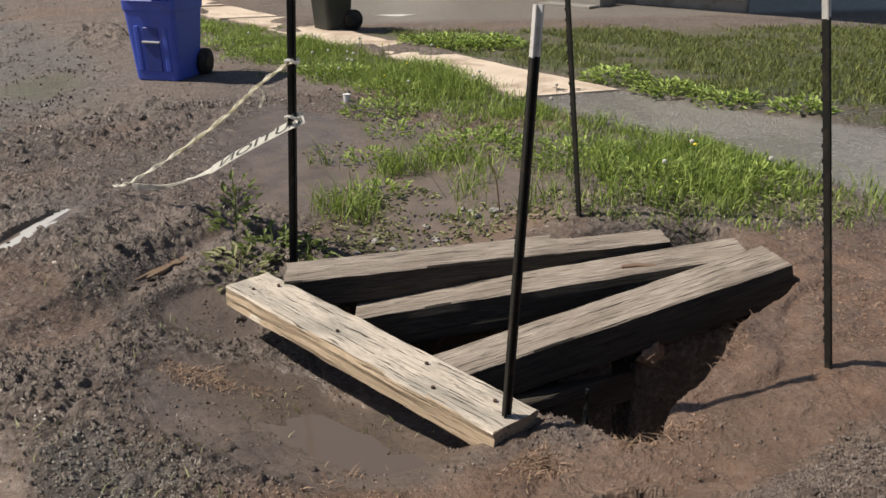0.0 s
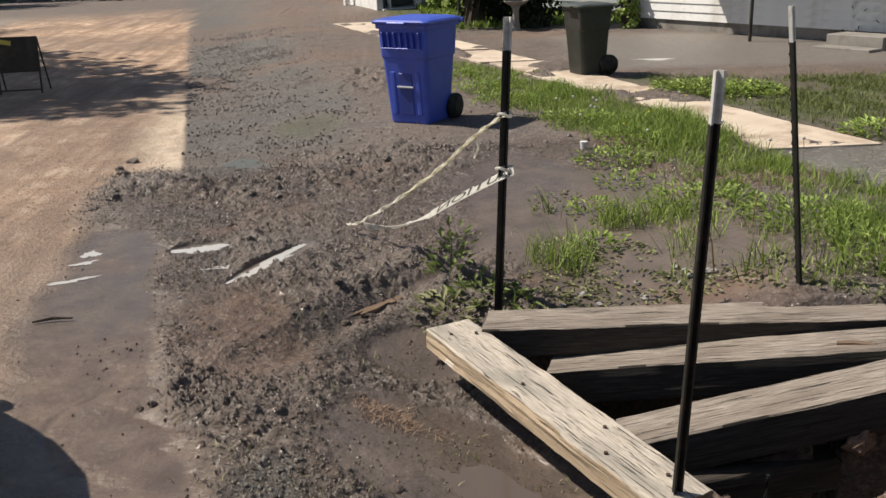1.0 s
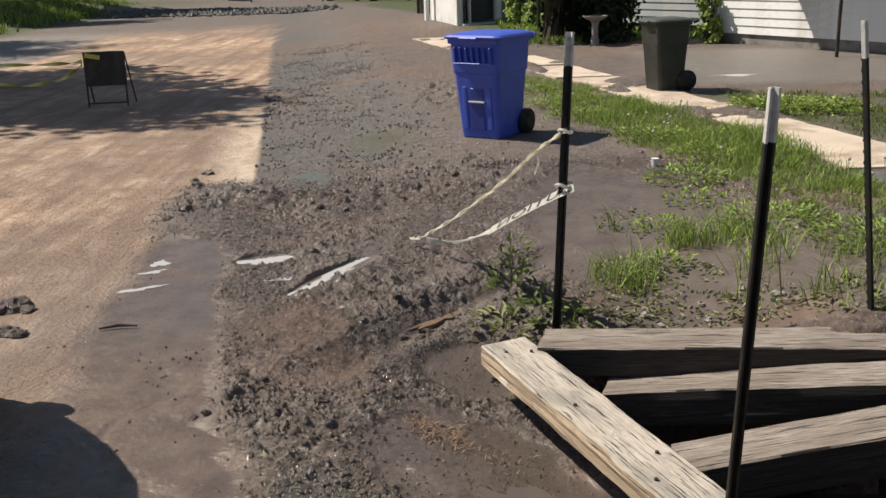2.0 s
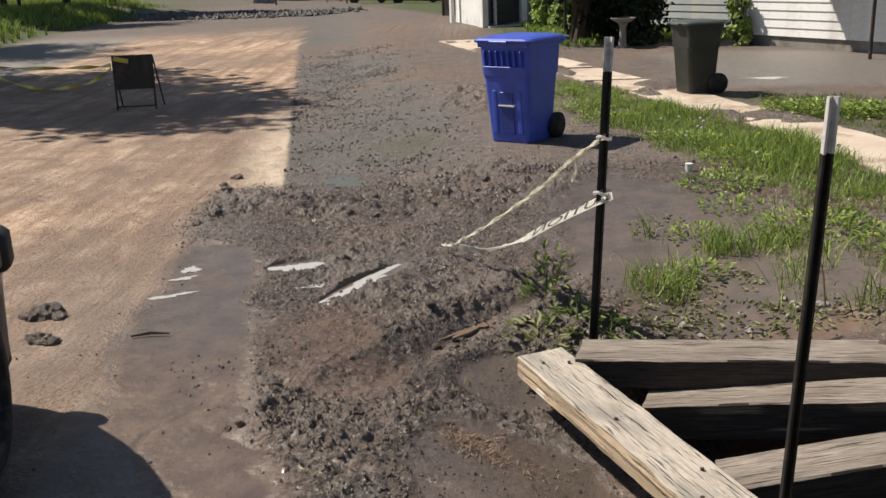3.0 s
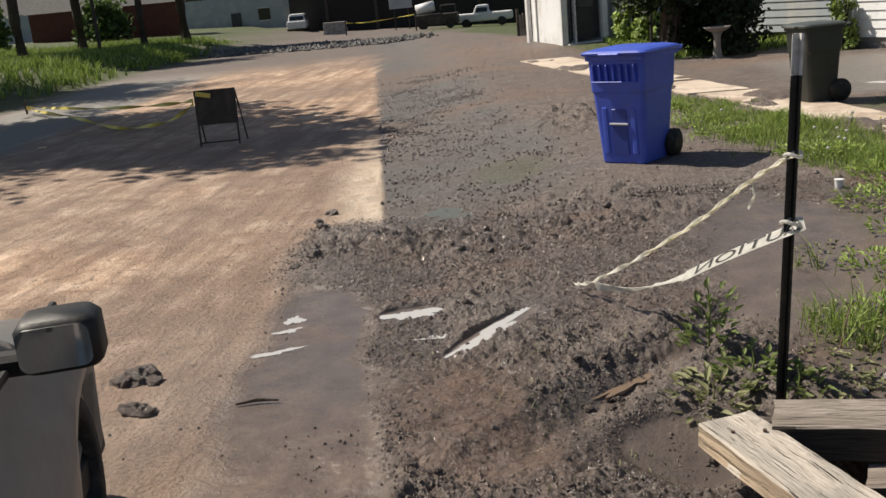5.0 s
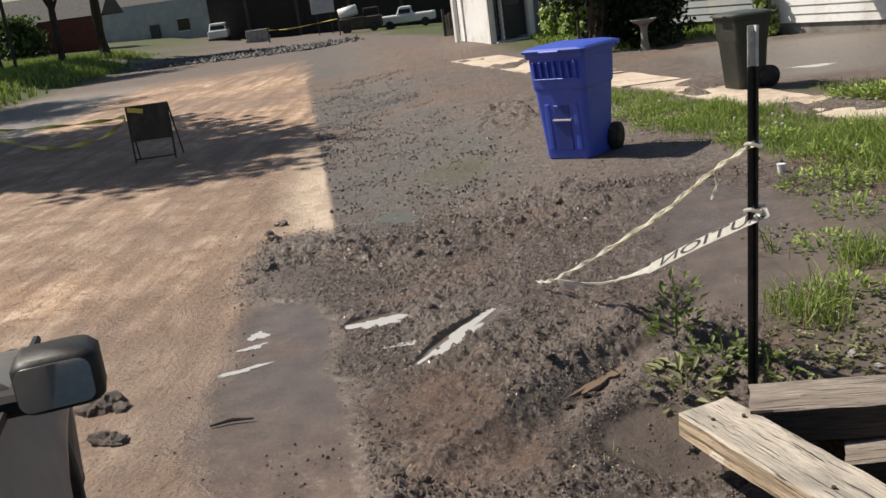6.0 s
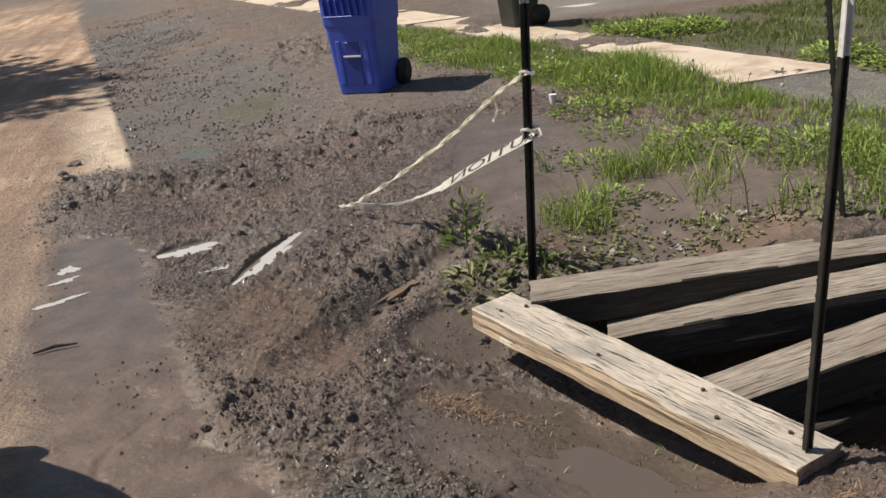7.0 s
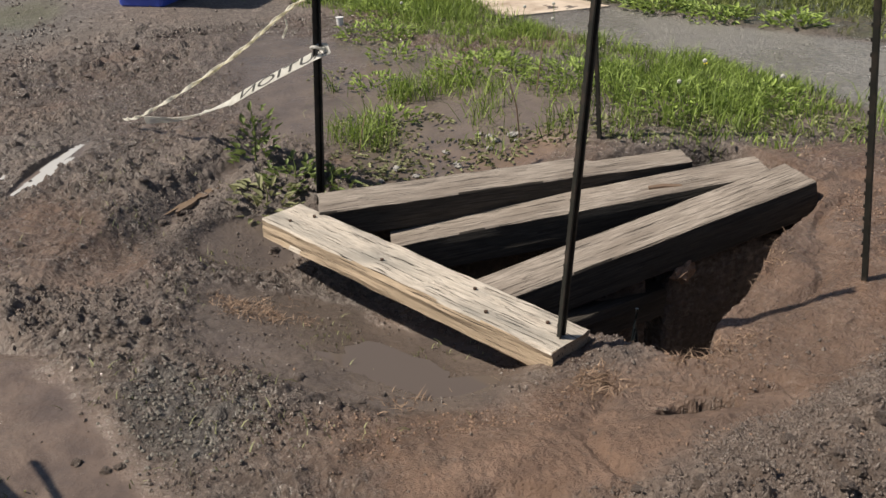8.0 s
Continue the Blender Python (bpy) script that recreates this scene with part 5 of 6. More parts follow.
def leaf_shape(p, a, rnd, size, flat):
    """A pointed leaf that springs from p: six corners."""
    d = Vector((math.cos(a + rnd.uniform(-1, 1)), math.sin(a + rnd.uniform(-1, 1)), rnd.uniform(0.1, 1.3) * (1 - flat) * 2)).normalized()
    s = d.cross(Vector((0, 0, 1))).normalized()
    L, W = size * rnd.uniform(0.6, 1.3), size * rnd.uniform(0.16, 0.28)
    up = s.cross(d)
    return [p, p + d * L * 0.35 + s * W + up * 0.01, p + d * L * 0.7 + s * W * 0.8 - up * L * 0.05, p + d * L - up * L * 0.2, p + d * L * 0.7 - s * W * 0.8 - up * L * 0.05, p + d * L * 0.35 - s * W + up * 0.01]


LEAF_FACES = [(0, 1, 2, 3), (0, 3, 4, 5)]


def leaf_spots(cx, cy, n, radius, h, rnd):
    polar = [(rnd.uniform(0, math.tau), radius * math.sqrt(rnd.random())) for _ in range(n)]
    zs = ground_height([cx + rr * math.cos(a) for a, rr in polar], [cy + rr * math.sin(a) for a, rr in polar])
    for (a, rr), z in zip(polar, zs):
        yield a, Vector((cx + rr * math.cos(a), cy + rr * math.sin(a), float(z) + h * rnd.random() * (1 - rr / (radius + 1e-6) * 0.6)))


def weed_patches(name, patches, h, size, mat, seed, label, flat):
    """Low leafy growth in many patches, past counting."""
    rnd = random.Random(seed)
    vs, fs = [], []
    for cx, cy, radius, n in patches:
        for a, p in leaf_spots(cx, cy, n, radius, h, rnd):
            fs += [tuple(len(vs) + k for k in f) for f in LEAF_FACES]
            vs += leaf_shape(p, a, rnd, size, flat)
    return tagged(raw(name, vs, fs, mat), label, "weeds", kind="stuff")


def dock_plant(cx, cy, n, radius, h, size, mat, seed, label, flat):
    """A single weed: a stem and leaves, each its own part."""
    rnd = random.Random(seed)
    z = at_ground(cx, cy)
    plant = thing("dock_plant", pose(cx, cy, z), label, "weed")
    bm = bmesh.new()
    tube(bm, [(0, 0, -0.03), (0.01, 0.0, h * 0.5), (0.0, 0.012, h)], [0.006, 0.005, 0.002], 5)
    part("stem", bm, mat, plant)
    base = Vector((cx, cy, z))
    for a, p in leaf_spots(cx, cy, n, radius, h, rnd):
        raw("leaf", [v - base for v in leaf_shape(p, a, rnd, size, flat)], LEAF_FACES, mat, plant)
    return plant


dock_plant(1.06, 5.62, 60, 0.13, 0.34, 0.06, M["dock"], 1, "tall leafy green weed beside the taped post", 0.3)
dock_plant(1.2, 5.34, 50, 0.15, 0.12, 0.065, M["dock"], 2, "low leafy weed at the foot of a post", 0.4)
dock_plant(1.0, 5.18, 50, 0.16, 0.08, 0.07, M["weed_old"], 3, "muddy yellow-green weed in wet mud", 0.5)
dock_plant(1.36, 5.2, 40, 0.12, 0.09, 0.055, M["dock"], 4, "low leafy weed behind the timber's end", 0.5)
weed_patches("trampled_weeds", [(1.65, 5.35, 0.22, 80), (1.95, 5.12, 0.24, 90), (2.25, 4.98, 0.2, 70), (1.75, 5.75, 0.2, 60), (2.0, 5.55, 0.2, 50), (2.6, 4.85, 0.2, 70), (1.5, 5.2, 0.15, 40), (1.85, 6.6, 0.2, 40), (2.9, 4.6, 0.25, 80), (3.3, 4.4, 0.25, 80), (3.7, 4.25, 0.25, 80), (1.75, 5.12, 0.14, 40)], 0.05, 0.04, M["weed_old"], 20, "trampled pale green weeds lying on silt", 0.75)
weed_patches("verge_weeds", [(2.7, 6.2, 0.36, 240), (3.1, 5.6, 0.36, 240), (2.5, 7.6, 0.3, 180), (2.9, 8.4, 0.36, 240), (2.6, 9.4, 0.36, 220), (2.1, 10.6, 0.36, 180), (3.3, 4.9, 0.36, 260), (2.4, 6.9, 0.2, 60), (1.95, 5.75, 0.16, 50), (2.05, 6.35, 0.18, 60), (3.7, 4.7, 0.3, 200), (1.9, 11.6, 0.4, 180), (1.7, 12.8, 0.4, 180)], 0.1, 0.05, M["weed"], 40, "leafy green weeds among long grass", 0.35)
weed_patches("ground_ivy", [(4.3, 10.8, 0.55, 520), (4.75, 10.6, 0.4, 320), (4.95, 8.2, 0.3, 200), (5.05, 7.5, 0.3, 200), (5.2, 6.9, 0.28, 180), (5.45, 6.3, 0.25, 140)], 0.13, 0.07, M["weed"], 60, "dense low green creeper at the lawn edge", 0.5)

# dandelion heads
rnd = random.Random(8)
spots = scatter(900, 1.6, 4.0, 4.4, 10.5, lambda x, y: verge(x, y) * 0.12, 15)
for k, (x, y) in enumerate(spots[:70]):
    seed_head = rnd.random() < 0.6
    z, h = at_ground(x, y), rnd.uniform(0.14, 0.3)
    d = thing("dandelion", pose(x, y, z, rnd.uniform(-8, 8), rnd.uniform(-8, 8)), "dandelion gone to pale seed in grass" if seed_head else "yellow dandelion flower in grass", "flower", "dandelions in the verge")
    bm = bmesh.new()
    tube(bm, [(0, 0, 0), (0.004, 0, h)], 0.0022, 4)
    part("stem", bm, M["grass"], d)
    bm = bmesh.new()
    bmesh.ops.create_icosphere(bm, subdivisions=1, radius=0.014 if seed_head else 0.013, matrix=pose(0.004, 0, h) @ Matrix.Diagonal((1, 1, 1 if seed_head else 0.45, 1)))
    part("head", bm, M["seed_head"] if seed_head else M["dandelion"], d)


# ---- trees ----
def tree(name, m, trunk_r, fork, height, crown_r, clumps, leaves, leaf, mat, seed, label):
    rnd = random.Random(seed)
    t = thing(name, m, label, "tree")
    bm = bmesh.new()
    tube(bm, [(0, 0, -0.3), (0.02, 0.02, 0.2), (0.05, -0.04, fork * 0.5), (0.02, 0.05, fork), (0.1, 0.1, height * 0.75)], [trunk_r * 1.35, trunk_r * 1.05, trunk_r * 0.9, trunk_r * 0.75, trunk_r * 0.15], 10)
    part("trunk", bm, M["bark"], t)
    tips = []
    for k in range(7):
        a = k * math.tau / 7 + rnd.uniform(-0.4, 0.4)
        tip = Vector((math.cos(a) * crown_r * rnd.uniform(0.6, 0.9), math.sin(a) * crown_r * rnd.uniform(0.6, 0.9), rnd.uniform(fork + 0.3 * (height - fork), height * 0.9)))
        s = Vector((0.03, 0.03, fork * rnd.uniform(0.8, 1.15)))
        mid = s.lerp(tip, 0.5) + Vector((0, 0, 0.3))
        bm = bmesh.new()
        tube(bm, [s, mid, tip], [trunk_r * 0.42, trunk_r * 0.25, trunk_r * 0.06], 7)
        part("limb", bm, M["bark"], t)
        tips += [tip, mid.lerp(tip, 0.5)]
    vs, fs = [], []
    for k in range(clumps):
        c = rnd.choice(tips) + Vector((rnd.gauss(0, 1), rnd.gauss(0, 1), rnd.gauss(0, 0.7))) * crown_r * 0.28
        r = crown_r * rnd.uniform(0.12, 0.24)
        for _ in range(leaves):
            p = c + Vector((rnd.gauss(0, 1), rnd.gauss(0, 1), rnd.gauss(0, 0.8))) * r * 0.6
            d = Vector((rnd.gauss(0, 1), rnd.gauss(0, 1), rnd.gauss(0, 1) - 0.4)).normalized() * leaf
            s = d.orthogonal().normalized() * leaf * 0.35
            o = len(vs)
            vs += [p - d * 0.5, p + s, p + d * 0.5, p - s]
            fs.append((o, o + 1, o + 2, o + 3))
    raw("crown", vs, fs, mat, t)
    return t


def shrub(name, x, y, rx, h, clumps, leaves, leaf, mat, seed, label, base=0.05):
    rnd = random.Random(seed)
    z = at_ground(x, y)
    t = thing(name, pose(x, y, z), label, "shrub")
    bm = bmesh.new()
    for k in range(5):
        a = k * 1.26
        tube(bm, [(0, 0, -0.1), (math.cos(a) * rx * 0.3, math.sin(a) * rx * 0.3, h * 0.5), (math.cos(a) * rx * 0.5, math.sin(a) * rx * 0.5, h * 0.85)], [0.035, 0.02, 0.006], 6)
    part("stems", bm, M["bark"], t)
    vs, fs = [], []
    for k in range(clumps):
        f = rnd.uniform(base, 1)
        rr = rx * (1 - 0.55 * f) * math.sqrt(rnd.random()) * 1.1
        a = rnd.uniform(0, math.tau)
        c = Vector((rr * math.cos(a), rr * math.sin(a), f * h))
        for _ in range(leaves):
            p = c + Vector((rnd.gauss(0, 1), rnd.gauss(0, 1), rnd.gauss(0, 1))) * rx * 0.14
            d = Vector((rnd.gauss(0, 1), rnd.gauss(0, 1), rnd.gauss(0, 1))).normalized() * leaf
            s = d.orthogonal().normalized() * leaf * 0.4
            o = len(vs)
            vs += [p - d * 0.5, p + s, p + d * 0.5, p - s]
            fs.append((o, o + 1, o + 2, o + 3))
    raw("leaves", vs, fs, mat, t)
    return t


street_tree = tree("street_tree", pose(-12.6, 17.2, 0.1), 0.26, 3.6, 10.5, 3.3, 260, 95, 0.27, M["tree_leaf"], 3, "leafy street tree on the far verge")
for x, y, s in ((-21.8, 41.2, 1.0), (-24.5, 52.5, 1.1), (-20.6, 51.5, 0.85), (-20.7, 58, 1.2), (-27, 47, 1.1), (-16.5, 26.5, 0.8)):
    ob = copy_thing(street_tree, pose(x, y, float(land(x, y)), 0, 0, x * 37) @ Matrix.Scale(s, 4))
    ob["label"] = "leafy street tree on the grassy bank"
dark_tree = shrub("evergreen_tree", 2.85, 20.4, 1.0, 4.2, 170, 40, 0.16, M["evergreen"], 5, "dark dense evergreen beside the bird bath", 0.24)
bm = bmesh.new()
tube(bm, [(0, 0, -0.2), (0.05, 0, 1.2), (0, 0, 3.0)], [0.26, 0.2, 0.06], 10)
part("trunk", bm, M["bark"], dark_tree)
shrub("evergreen_shrub", 3.95, 19.9, 0.62, 1.5, 90, 34, 0.11, M["evergreen"], 6, "dark rounded evergreen shrub by the house")
shrub("evergreen_shrub", 3.5, 20.8, 0.8, 2.2, 90, 34, 0.13, M["evergreen"], 7, "dark evergreen shrub under a tree")
shrub("green_shrub", 2.6, 25.2, 0.42, 1.35, 50, 34, 0.13, M["weed"], 8, "yellow-green leafy shrub beside the porch")
shrub("green_shrub", 2.95, 24.6, 0.4, 1.0, 40, 30, 0.12, M["weed"], 9, "low leafy shrub beside the porch")
shrub("green_shrub", 5.55, 18.75, 0.28, 1.0, 40, 26, 0.08, M["weed"], 10, "small weed bush at the house corner")
shrub("evergreen_shrub", 8.5, 15.1, 0.5, 0.65, 50, 30, 0.09, M["evergreen"], 12, "dark low shrub against the foundation")
for k, (x, y, h) in enumerate([(-36, 62, 3.0), (-40, 66, 5), (-33, 74, 2.6)]):
    shrub("bank_shrub", x, y, 2.0, h, 70, 40, 0.35, M["tree_leaf"], 30 + k, "big dark green shrub behind the bank")
bm = bmesh.new()
tube(bm, [(2.75, 22.5, -0.3), (2.75, 22.5, 2.6)], 0.035, 8)
tagged(part("yard_pole", bm, M["sign"]), "slim dark metal pole in the yard", "pole")
bm = bmesh.new()
tube(bm, [(6.75, 15.6, -0.3), (6.75, 15.6, 2.4)], 0.03, 8)
tagged(part("yard_pole", bm, M["sign"]), "slim dark metal pole by the side road", "pole")
bm = bmesh.new()
tube(bm, [(-21.1, 47.2, -0.3), (-21.1, 47.2, 4.0)], 0.09, 8)
tagged(part("sign_pole", bm, M["sign"]), "dark wooden pole on the grassy bank", "pole")


# ---- far end of the street ----
def far_z(x, y):
    return float(land(x, y))


def far_vehicle(name, x, y, turn, length, height, cab0, cab1, label):
    v = thing(name, pose(x, y, far_z(x, y), 0, 0, turn), label, "vehicle")
    bm = bmesh.new()
    box(bm, (length, 1.8, height * 0.38), pose(0, 0, height * 0.45), 0.12, 2)
    part("body", bm, M["far_paint"], v)
    bm = bmesh.new()
    loft(bm, [(height * 0.6, (cab1 - cab0) / 2, 0.85, 0.1, (cab0 + cab1) / 2), (height * 0.97, (cab1 - cab0) / 2 - 0.28, 0.7, 0.12, (cab0 + cab1) / 2), (height, (cab1 - cab0) / 2 - 0.4, 0.6, 0.12, (cab0 + cab1) / 2)])
    part("cab", bm, M["far_paint"], v)
    for sy in (-1, 1):
        bm = bmesh.new()
        box(bm, ((cab1 - cab0) * 0.62, 0.02, height * 0.2), pose((cab0 + cab1) / 2, sy * 0.79, height * 0.78, sy * 12), 0.02)
        part("side_window", bm, M["glass_dark"], v, "dark side window")
        for wx in (-length * 0.32, length * 0.32):
            w = pose(wx, sy * 0.82, 0.36, 90)
            bm = bmesh.new()
            cyl(bm, 0.36, 0.36, 0.24, w, 20)
            part("wheel", bm, M["rubber"], v, "black tyre")
    bm = bmesh.new()
    box(bm, (0.02, 1.3, height * 0.2), pose(cab0 - 0.02 + 0.12, 0, height * 0.78, 0, 18), 0.02)
    part("windscreen", bm, M["glass_dark"], v, "dark windscreen")
    return v


far_vehicle("pickup_truck", -4.0, 82, 178, 4.6, 1.75, -0.6, 0.9, "white pickup truck parked at the street's end")
far_vehicle("sport_utility", -22.6, 93.5, 100, 4.4, 1.85, -1.2, 2.0, "white utility car seen from the front, far off")
barn = thing("dark_shed", Matrix(), "large dark open shed behind the trucks", "shed")
slab_between(barn, "back_wall", (-24, 97), (2, 93), -3, 6.5, 0.3, M["dark_wood"])
slab_between(barn, "side_wall", (-24, 97), (-22, 106), -3, 6.5, 0.3, M["dark_wood"])
gable_roof(barn, [(-24, 97), (2, 93), (3, 106), (-22, 108)], 6.5, 2.0)
for x in (-20, -15, -10, -5, 0):
    slab_between(barn, "post", (x - 0.15, 96 - (x + 24) * 0.154), (x + 0.15, 95.95 - (x + 24) * 0.154), -3, 6.4, 0.25, M["sign"])
house_far = thing("grey_house", Matrix(), "grey house far off behind trees", "house")
slab_between(house_far, "wall", (-42, 112), (-27, 110), -2, 4, 0.3, M["grey_wall"])
slab_between(house_far, "door", (-34.5, 110.7), (-33.4, 110.55), -1.2, 1.6, 0.2, M["door"])
window_unit(house_far, (-31.2, 110.4), (-29.8, 110.2), 0.6, 1.9)
gable_roof(house_far, [(-42, 112), (-27, 110), (-26, 118), (-41, 120)], 4, 2.2)
red = thing("red_house", Matrix(), "red-brown house behind trees", "house")
slab_between(red, "wall", (-40, 76), (-28, 78), -1, 3.0, 0.3, M["red_brown"])
window_unit(red, (-34.2, 76.85), (-33.0, 77.05), 1.0, 2.1)
gable_roof(red, [(-40, 76), (-28, 78), (-29, 86), (-41, 84)], 3.0, 2.0)
white_far = thing("white_house", Matrix(), "pale house wall far off behind trees", "house")
slab_between(white_far, "wall", (-58, 92), (-43, 96), -1, 3.4, 0.3, M["grey_wall"])
gable_roof(white_far, [(-58, 92), (-43, 96), (-45, 104), (-60, 100)], 3.4, 2.0)

machine = thing("tank_trailer", pose(-7.7, 80, far_z(-7.7, 80)), "dark work trailer with white tank", "trailer")
bm = bmesh.new()
box(bm, (3.4, 1.8, 0.9), pose(0, 0, 0.75), 0.06)
part("chassis", bm, M["sign"], machine)
bm = bmesh.new()
cyl(bm, 0.42, 0.42, 1.5, pose(-0.9, -0.3, 1.7, 0, 80), 20)
part("tank", bm, M["trim"], machine, "white cylindrical tank", True)
bm = bmesh.new()
box(bm, (1.2, 1.0, 0.7), pose(0.9, 0, 1.5), 0.06)
part("engine_cover", bm, M["dark_wood"], machine)
for sx in (-1.1, 1.1):
    bm = bmesh.new()
    cyl(bm, 0.38, 0.38, 0.25, pose(sx, -0.9, 0.38, 90), 18)
    part("wheel", bm, M["rubber"], machine)
board = thing("road_board", pose(-11.3, 85, far_z(-11.3, 85)), "large pale sign board seen from behind", "sign")
bm = bmesh.new()
box(bm, (2.0, 0.05, 1.3), pose(0, 0, 2.4), 0.01)
part("panel", bm, M["grey_wall"], board)
for sx in (-0.6, 0.6):
    bm = bmesh.new()
    box(bm, (0.08, 0.08, 2.2), pose(sx, 0.06, 1.0))
    part("leg", bm, M["sign"], board)
stack = thing("block_stack", pose(-16.2, 80, far_z(-16.2, 80)), "pale concrete blocks stacked on a pallet", "blocks")
for r_ in range(4):
    for c_ in range(4):
        bm = bmesh.new()
        box(bm, (0.44, 0.8, 0.24), pose(-0.69 + c_ * 0.46 + 0.05 * (r_ % 2), 0, 0.13 + r_ * 0.25, 0, 0, (r_ * 7 + c_ * 3) % 5 - 2), 0.015)
        part("block", bm, M["stone"], stack)
far_tape = thing("warning_tape", Matrix(), "yellow caution tape across the street's end", "tape")
ribbon([(-14.3, 75, 0.15), (-12.5, 75.5, 0.05), (-9.0, 76, 0.3)], 0.09, 1.0, M["tape_yellow"], "strand", far_tape)
for x, y in ((-14.3, 75), (-9.0, 76)):
    bm = bmesh.new()
    tube(bm, [(x, y, far_z(x, y) - 0.2), (x, y, 0.35)], 0.05)
    part("stake", bm, M["sign"], far_tape)


# ---- loose stones, clods, litter ----
def lump_mesh(name, seed, mat, squash=0.6):
    bm = bmesh.new()
    bmesh.ops.create_icosphere(bm, subdivisions=3, radius=0.5)
    for v in bm.verts:
        n = noise.noise(v.co * 2.6 + Vector((seed, 0, 0))) * 0.5 + noise.noise(v.co * 7 + Vector((0, seed, 0))) * 0.3
        v.co *= 1 + n
        v.co.z *= squash
    me = bpy.data.meshes.new(name)
    bm.to_mesh(me)
    bm.free()
    me.materials.append(mat)
    return me


clod_meshes = [lump_mesh("mud_clod", k * 3.1, M["clod"], 0.7) for k in range(5)]
pebble = lump_mesh("pebble", 5.5, M["stone"], 0.7)
rnd = random.Random(4)


def clod(x, y, s, label="dark lump of mud lying on the street", kinds=clod_meshes):
    ob = new("mud_clod", kinds[rnd.randrange(5)])
    ob.matrix_world = Matrix.LocRotScale((x, y, at_ground(x, y) + 0.02 * s), Euler((rnd.uniform(-0.4, 0.4), rnd.uniform(-0.4, 0.4), rnd.uniform(0, 6.28))), (s, s * rnd.uniform(0.7, 1), s * rnd.uniform(0.6, 1)))
    return tagged(ob, label, "mud clod", "mud clods")


for x, y, s in ((-1.46, 8.9, 0.13), (-1.5, 8.62, 0.1), (-1.42, 8.45, 0.12), (-1.29, 7.55, 0.12), (-1.36, 7.3, 0.08), (-1.67, 5.46, 0.17), (-1.74, 5.42, 0.13), (-1.6, 5.43, 0.12), (-1.54, 5.09, 0.14), (-1.48, 5.07, 0.1)):
    clod(x, y, s)
for _ in range(55):
    x = rnd.uniform(-1.2, 1.0)
    clod(x, 7.75 - 0.1 * x + rnd.gauss(0, 0.28), rnd.uniform(0.03, 0.07))
for _ in range(60):
    x, y = rnd.uniform(-0.35, 0.95), rnd.uniform(3.1, 6.9)
    clod(x, y, rnd.uniform(0.025, 0.06), "dark lump of churned mud")
for _ in range(60):
    a = rnd.uniform(0, 1)
    clod(1.2 + a * 1.4 + rnd.gauss(0, 0.1), 2.2 - a * 0.2 + rnd.gauss(0, 0.1), rnd.uniform(0.02, 0.05), "loose dark spoil lump on the dirt bank")

# fine crumbs of mud: too many to count


def crumbs(name, spots, s0, s1, mat, seed, label, category):
    r = np.random.RandomState(seed)
    n = len(spots)
    base = np.array([(1, 0, 0), (-1, 0, 0), (0, 1, 0), (0, -1, 0), (0, 0, 1), (0, 0, -1)], float) * 0.5
    s = r.uniform(s0, s1, (n, 1, 1)) * r.uniform(0.6, 1.3, (n, 6, 1))
    a = r.uniform(0, 6.28, n)
    c, d = np.cos(a)[:, None], np.sin(a)[:, None]
    b = base[None] * s
    v = np.stack([b[..., 0] * c - b[..., 1] * d, b[..., 0] * d + b[..., 1] * c, b[..., 2] * 0.8], -1)
    v[..., 0] += spots[:, 0:1]
    v[..., 1] += spots[:, 1:2]
    v[..., 2] += (ground_height(spots[:, 0], spots[:, 1]) + s[:, 0, 0] * 0.15)[:, None]
    f = np.array([(0, 2, 4), (2, 1, 4), (1, 3, 4), (3, 0, 4), (2, 0, 5), (1, 2, 5), (3, 1, 5), (0, 3, 5)])
    fs = (f[None] + (np.arange(n) * 6)[:, None, None]).reshape(-1, 3)
    me = bpy.data.meshes.new(name)
    me.from_pydata(v.reshape(-1, 3).tolist(), [], fs.tolist())
    me.materials.append(mat)
    return tagged(new(name, me), label, category, kind="stuff")


def churned(x, y):
    k = masks(x, y)
    g = (1 - k["silt"]) * (1 - k["pave"]) * (1 - 0.8 * k["lawn"]) * (0.015 + 0.985 * np.maximum(k["tongue"], 0.5 * k["gravel"])) * (1 - 0.9 * smooth_step(0.3, 0.7, k["brown"]))
    return g * (0.25 + 0.75 * smooth_step(-0.2, 0.3, fbm(x, y, 2.5, 3, 251)))


crumbs("mud_crumbs", scatter(90000, -2.0, 2.4, 2.6, 9.0, churned, 31), 0.004, 0.02, M["clod"], 32, "crumbled dark wet mud", "mud")
crumbs("far_crumbs", scatter(95000, -3.5, 2.6, 8.2, 22, lambda x, y: churned(x, y) * smooth_step(-0.02, 0.02, edge_side(x, y)) * (0.12 + 0.88 * smooth_step(-0.1, 0.3, fbm(x, y, 1.5, 4, 253))), 33), 0.01, 0.044, M["clod"], 34, "crumbled mud and gravel beside the paving", "gravel")
crumbs("bank_crumbs", scatter(9000, 0.6, 4, 1.7, 4.0, lambda x, y: masks(x, y)["brown"] * smooth_step(0, 0.4, fbm(x, y, 3, 3, 261)), 35), 0.004, 0.016, M["bank_soil"], 36, "crumbled brown soil on the bank", "soil")
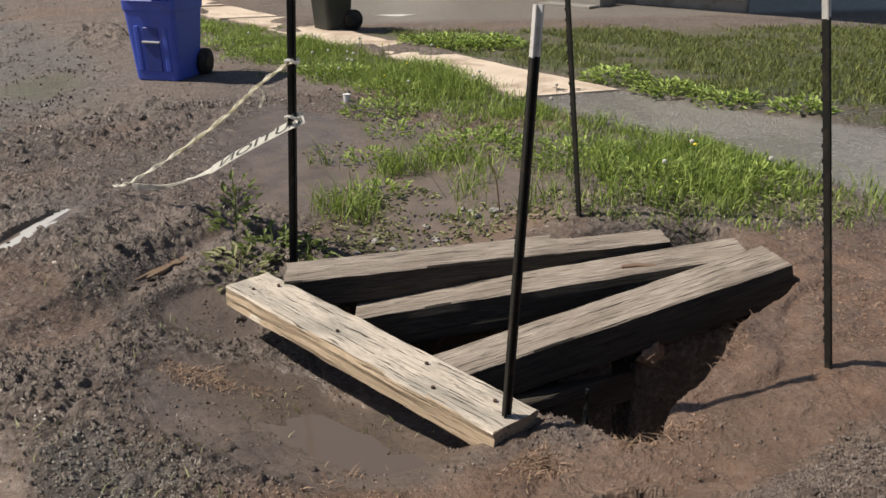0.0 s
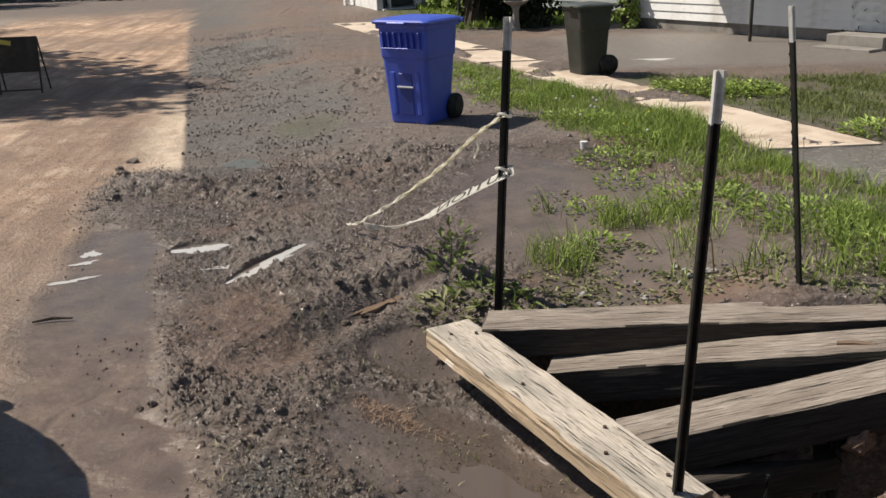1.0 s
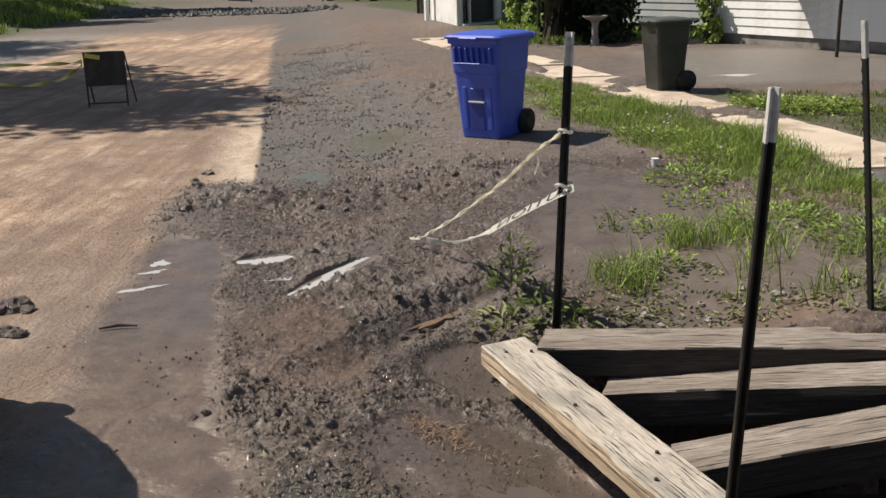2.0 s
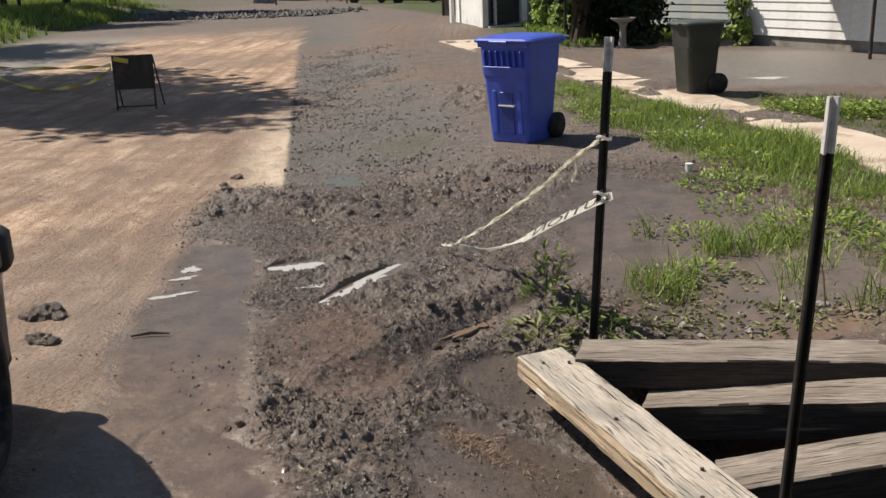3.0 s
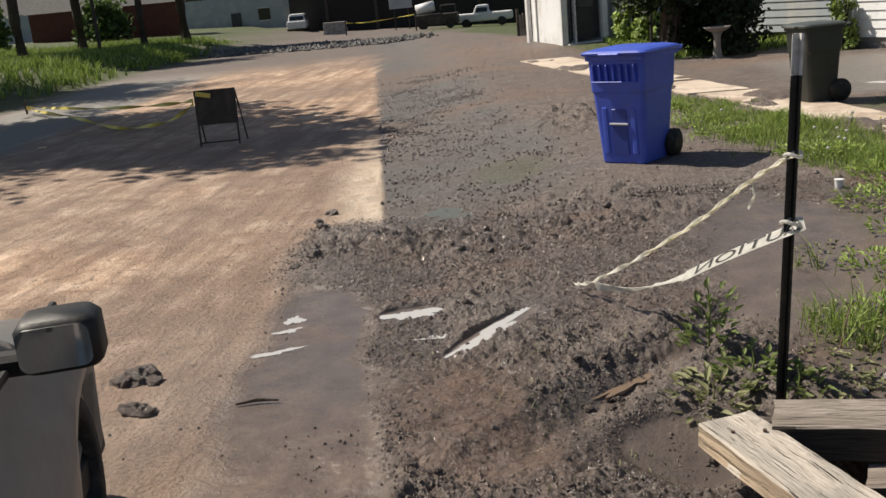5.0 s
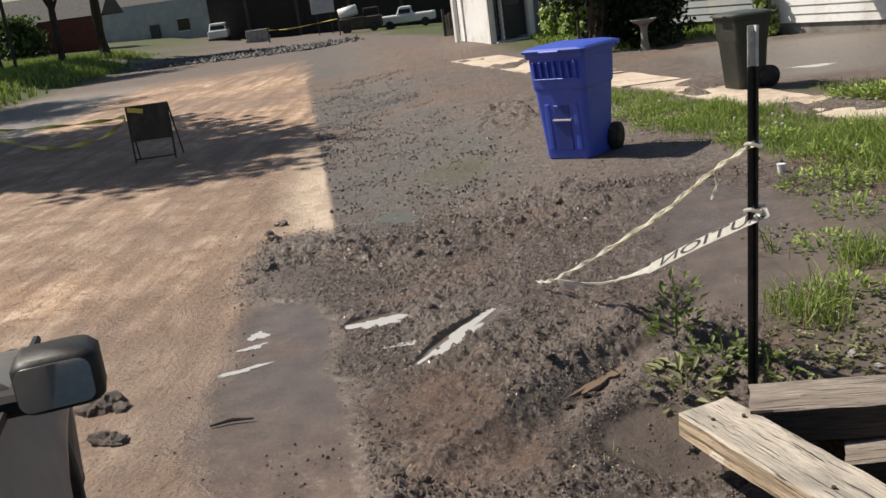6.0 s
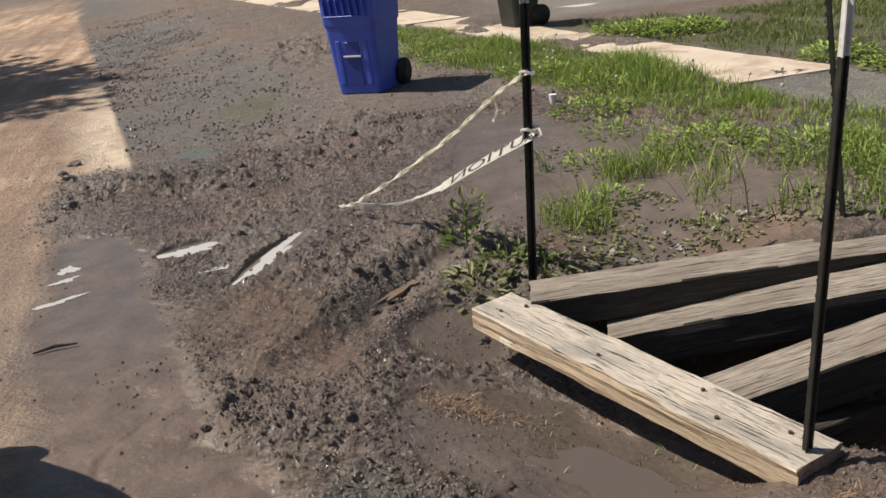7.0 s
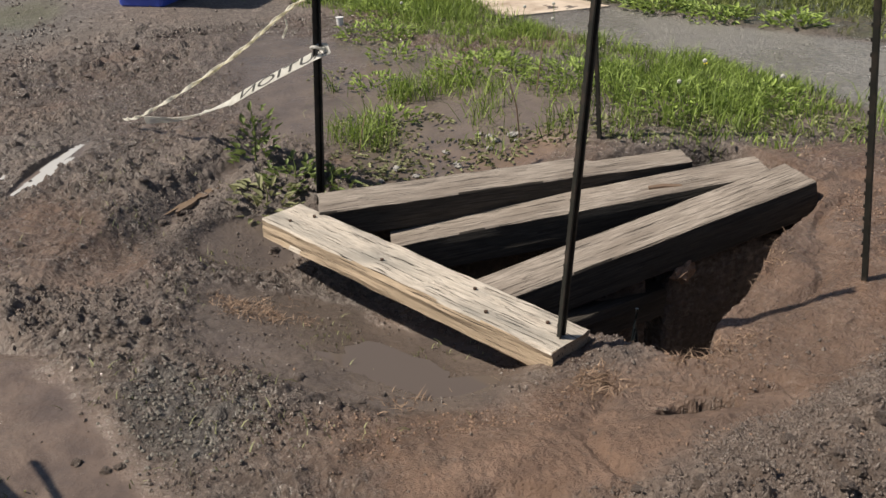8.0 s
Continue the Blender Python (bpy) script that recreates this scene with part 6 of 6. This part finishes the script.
crumbs("spoil_crumbs", scatter(30000, 0.6, 3.2, 1.7, 2.7, lambda x, y: smooth_step(-0.05, 0.12, 2.40 + 0.2 * smooth_step(1.9, 2.6, x) - y + 0.1 * fbm(x, y, 3.0, 4, 5)) * (0.2 + 0.8 * smooth_step(-0.15, 0.25, fbm(x, y, 3.5, 3, 265))), 41), 0.004, 0.017, M["clod"], 42, "dark crumbled spoil along the bank", "soil")
crumbs("pale_gravel", scatter(2600, -0.2, 0.9, 2.6, 4.2, lambda x, y: smooth_step(1.0, 0.5, blob(x, y, 0.3, 3.35, 0.32, 0.42)), 37), 0.008, 0.022, M["gravel_bits"], 38, "fine grey gravel in a muddy patch", "gravel")
crumbs("street_rubble", scatter(5200, -20, -3.0, 38, 64, lambda x, y: smooth_step(1.0, 0.5, blob(x, y, -11.5, 50, 8.5, 6, -0.45) + 0.3 * fbm(x, y, 0.3, 3, 267)), 39), 0.06, 0.42, M["rubble"], 40, "broken grey concrete rubble across the street", "rubble")

for _ in range(16):
    x, y = rnd.uniform(1.5, 2.4), rnd.gauss(5.08, 0.1)
    ob = new("pebble", pebble)
    s = rnd.uniform(0.025, 0.06)
    ob.matrix_world = Matrix.LocRotScale((x, y, at_ground(x, y) + 0.2 * s), Euler((0, 0, rnd.uniform(0, 6.28))), (s, s * 0.7, s * 0.6))
    tagged(ob, "pale stone lying among trampled weeds", "stone", "pale stones by the timbers")
for x, y, h, dx in ((2.35, 4.95, 0.36, -0.07), (2.75, 5.5, 0.3, 0.05), (1.62, 5.5, 0.22, 0.06)):
    bm = bmesh.new()
    z = at_ground(x, y)
    tube(bm, [(x, y, z - 0.02), (x + dx * 0.4, y, z + h * 0.55), (x + dx, y + 0.02, z + h)], [0.005, 0.004, 0.002], 5)
    tagged(part("dry_stalk", bm, M["straw"]), "dry pale stalk standing in silt", "weed stalk")
# added lump stands in for a patch of sunlit soil in the hole
soil = new("sunlit_patch_lump", lump_mesh("sunlit_patch_lump", 7.7, M["bank_soil"], 0.9))
soil.matrix_world = pose(2.46, 3.64, -0.1, 20, 10, 40) @ Matrix.Diagonal((0.13, 0.08, 0.11, 1))
tagged(soil, "brown lump added as the sunlit soil patch under a tilted timber", "soil")
cup = thing("paper_cup", pose(2.38, 8.1, at_ground(2.38, 8.1) - 0.02) @ Matrix.Scale(0.72, 4), "pale paper cup standing in silt", "cup")
bm = bmesh.new()
cyl(bm, 0.032, 0.042, 0.11, pose(0, 0, 0.055), 16)
part("cup_wall", bm, M["trim"], cup)
bm = bmesh.new()
cyl(bm, 0.045, 0.045, 0.008, pose(0, 0, 0.112), 16)
part("rim", bm, M["trim"], cup)
bm = bmesh.new()
tube(bm, [(2.55, 4.06, 0.118), (2.61, 4.03, 0.128), (2.675, 3.98, 0.135)], [0.012, 0.014, 0.011], 7)
tagged(part("stick", bm, M["straw"]), "short pale stick lying on a timber", "stick")
bm = bmesh.new()
tube(bm, [(-1.08, 5.09, 0.015), (-0.99, 5.12, 0.02), (-0.89, 5.12, 0.015)], [0.005, 0.009, 0.004], 6)
tagged(part("twig", bm, M["bark"]), "dark twig lying on wet silt", "twig")
bm = bmesh.new()
tube(bm, [(1.9, 3.2, -0.3), (1.905, 3.2, -0.1), (1.90, 3.2, -0.02), (1.902, 3.2, 0.06)], [0.02, 0.018, 0.008, 0.007], 8)
tagged(part("bottle", bm, M["glass_dark"]), "small dark bottle in the hole's edge", "bottle")
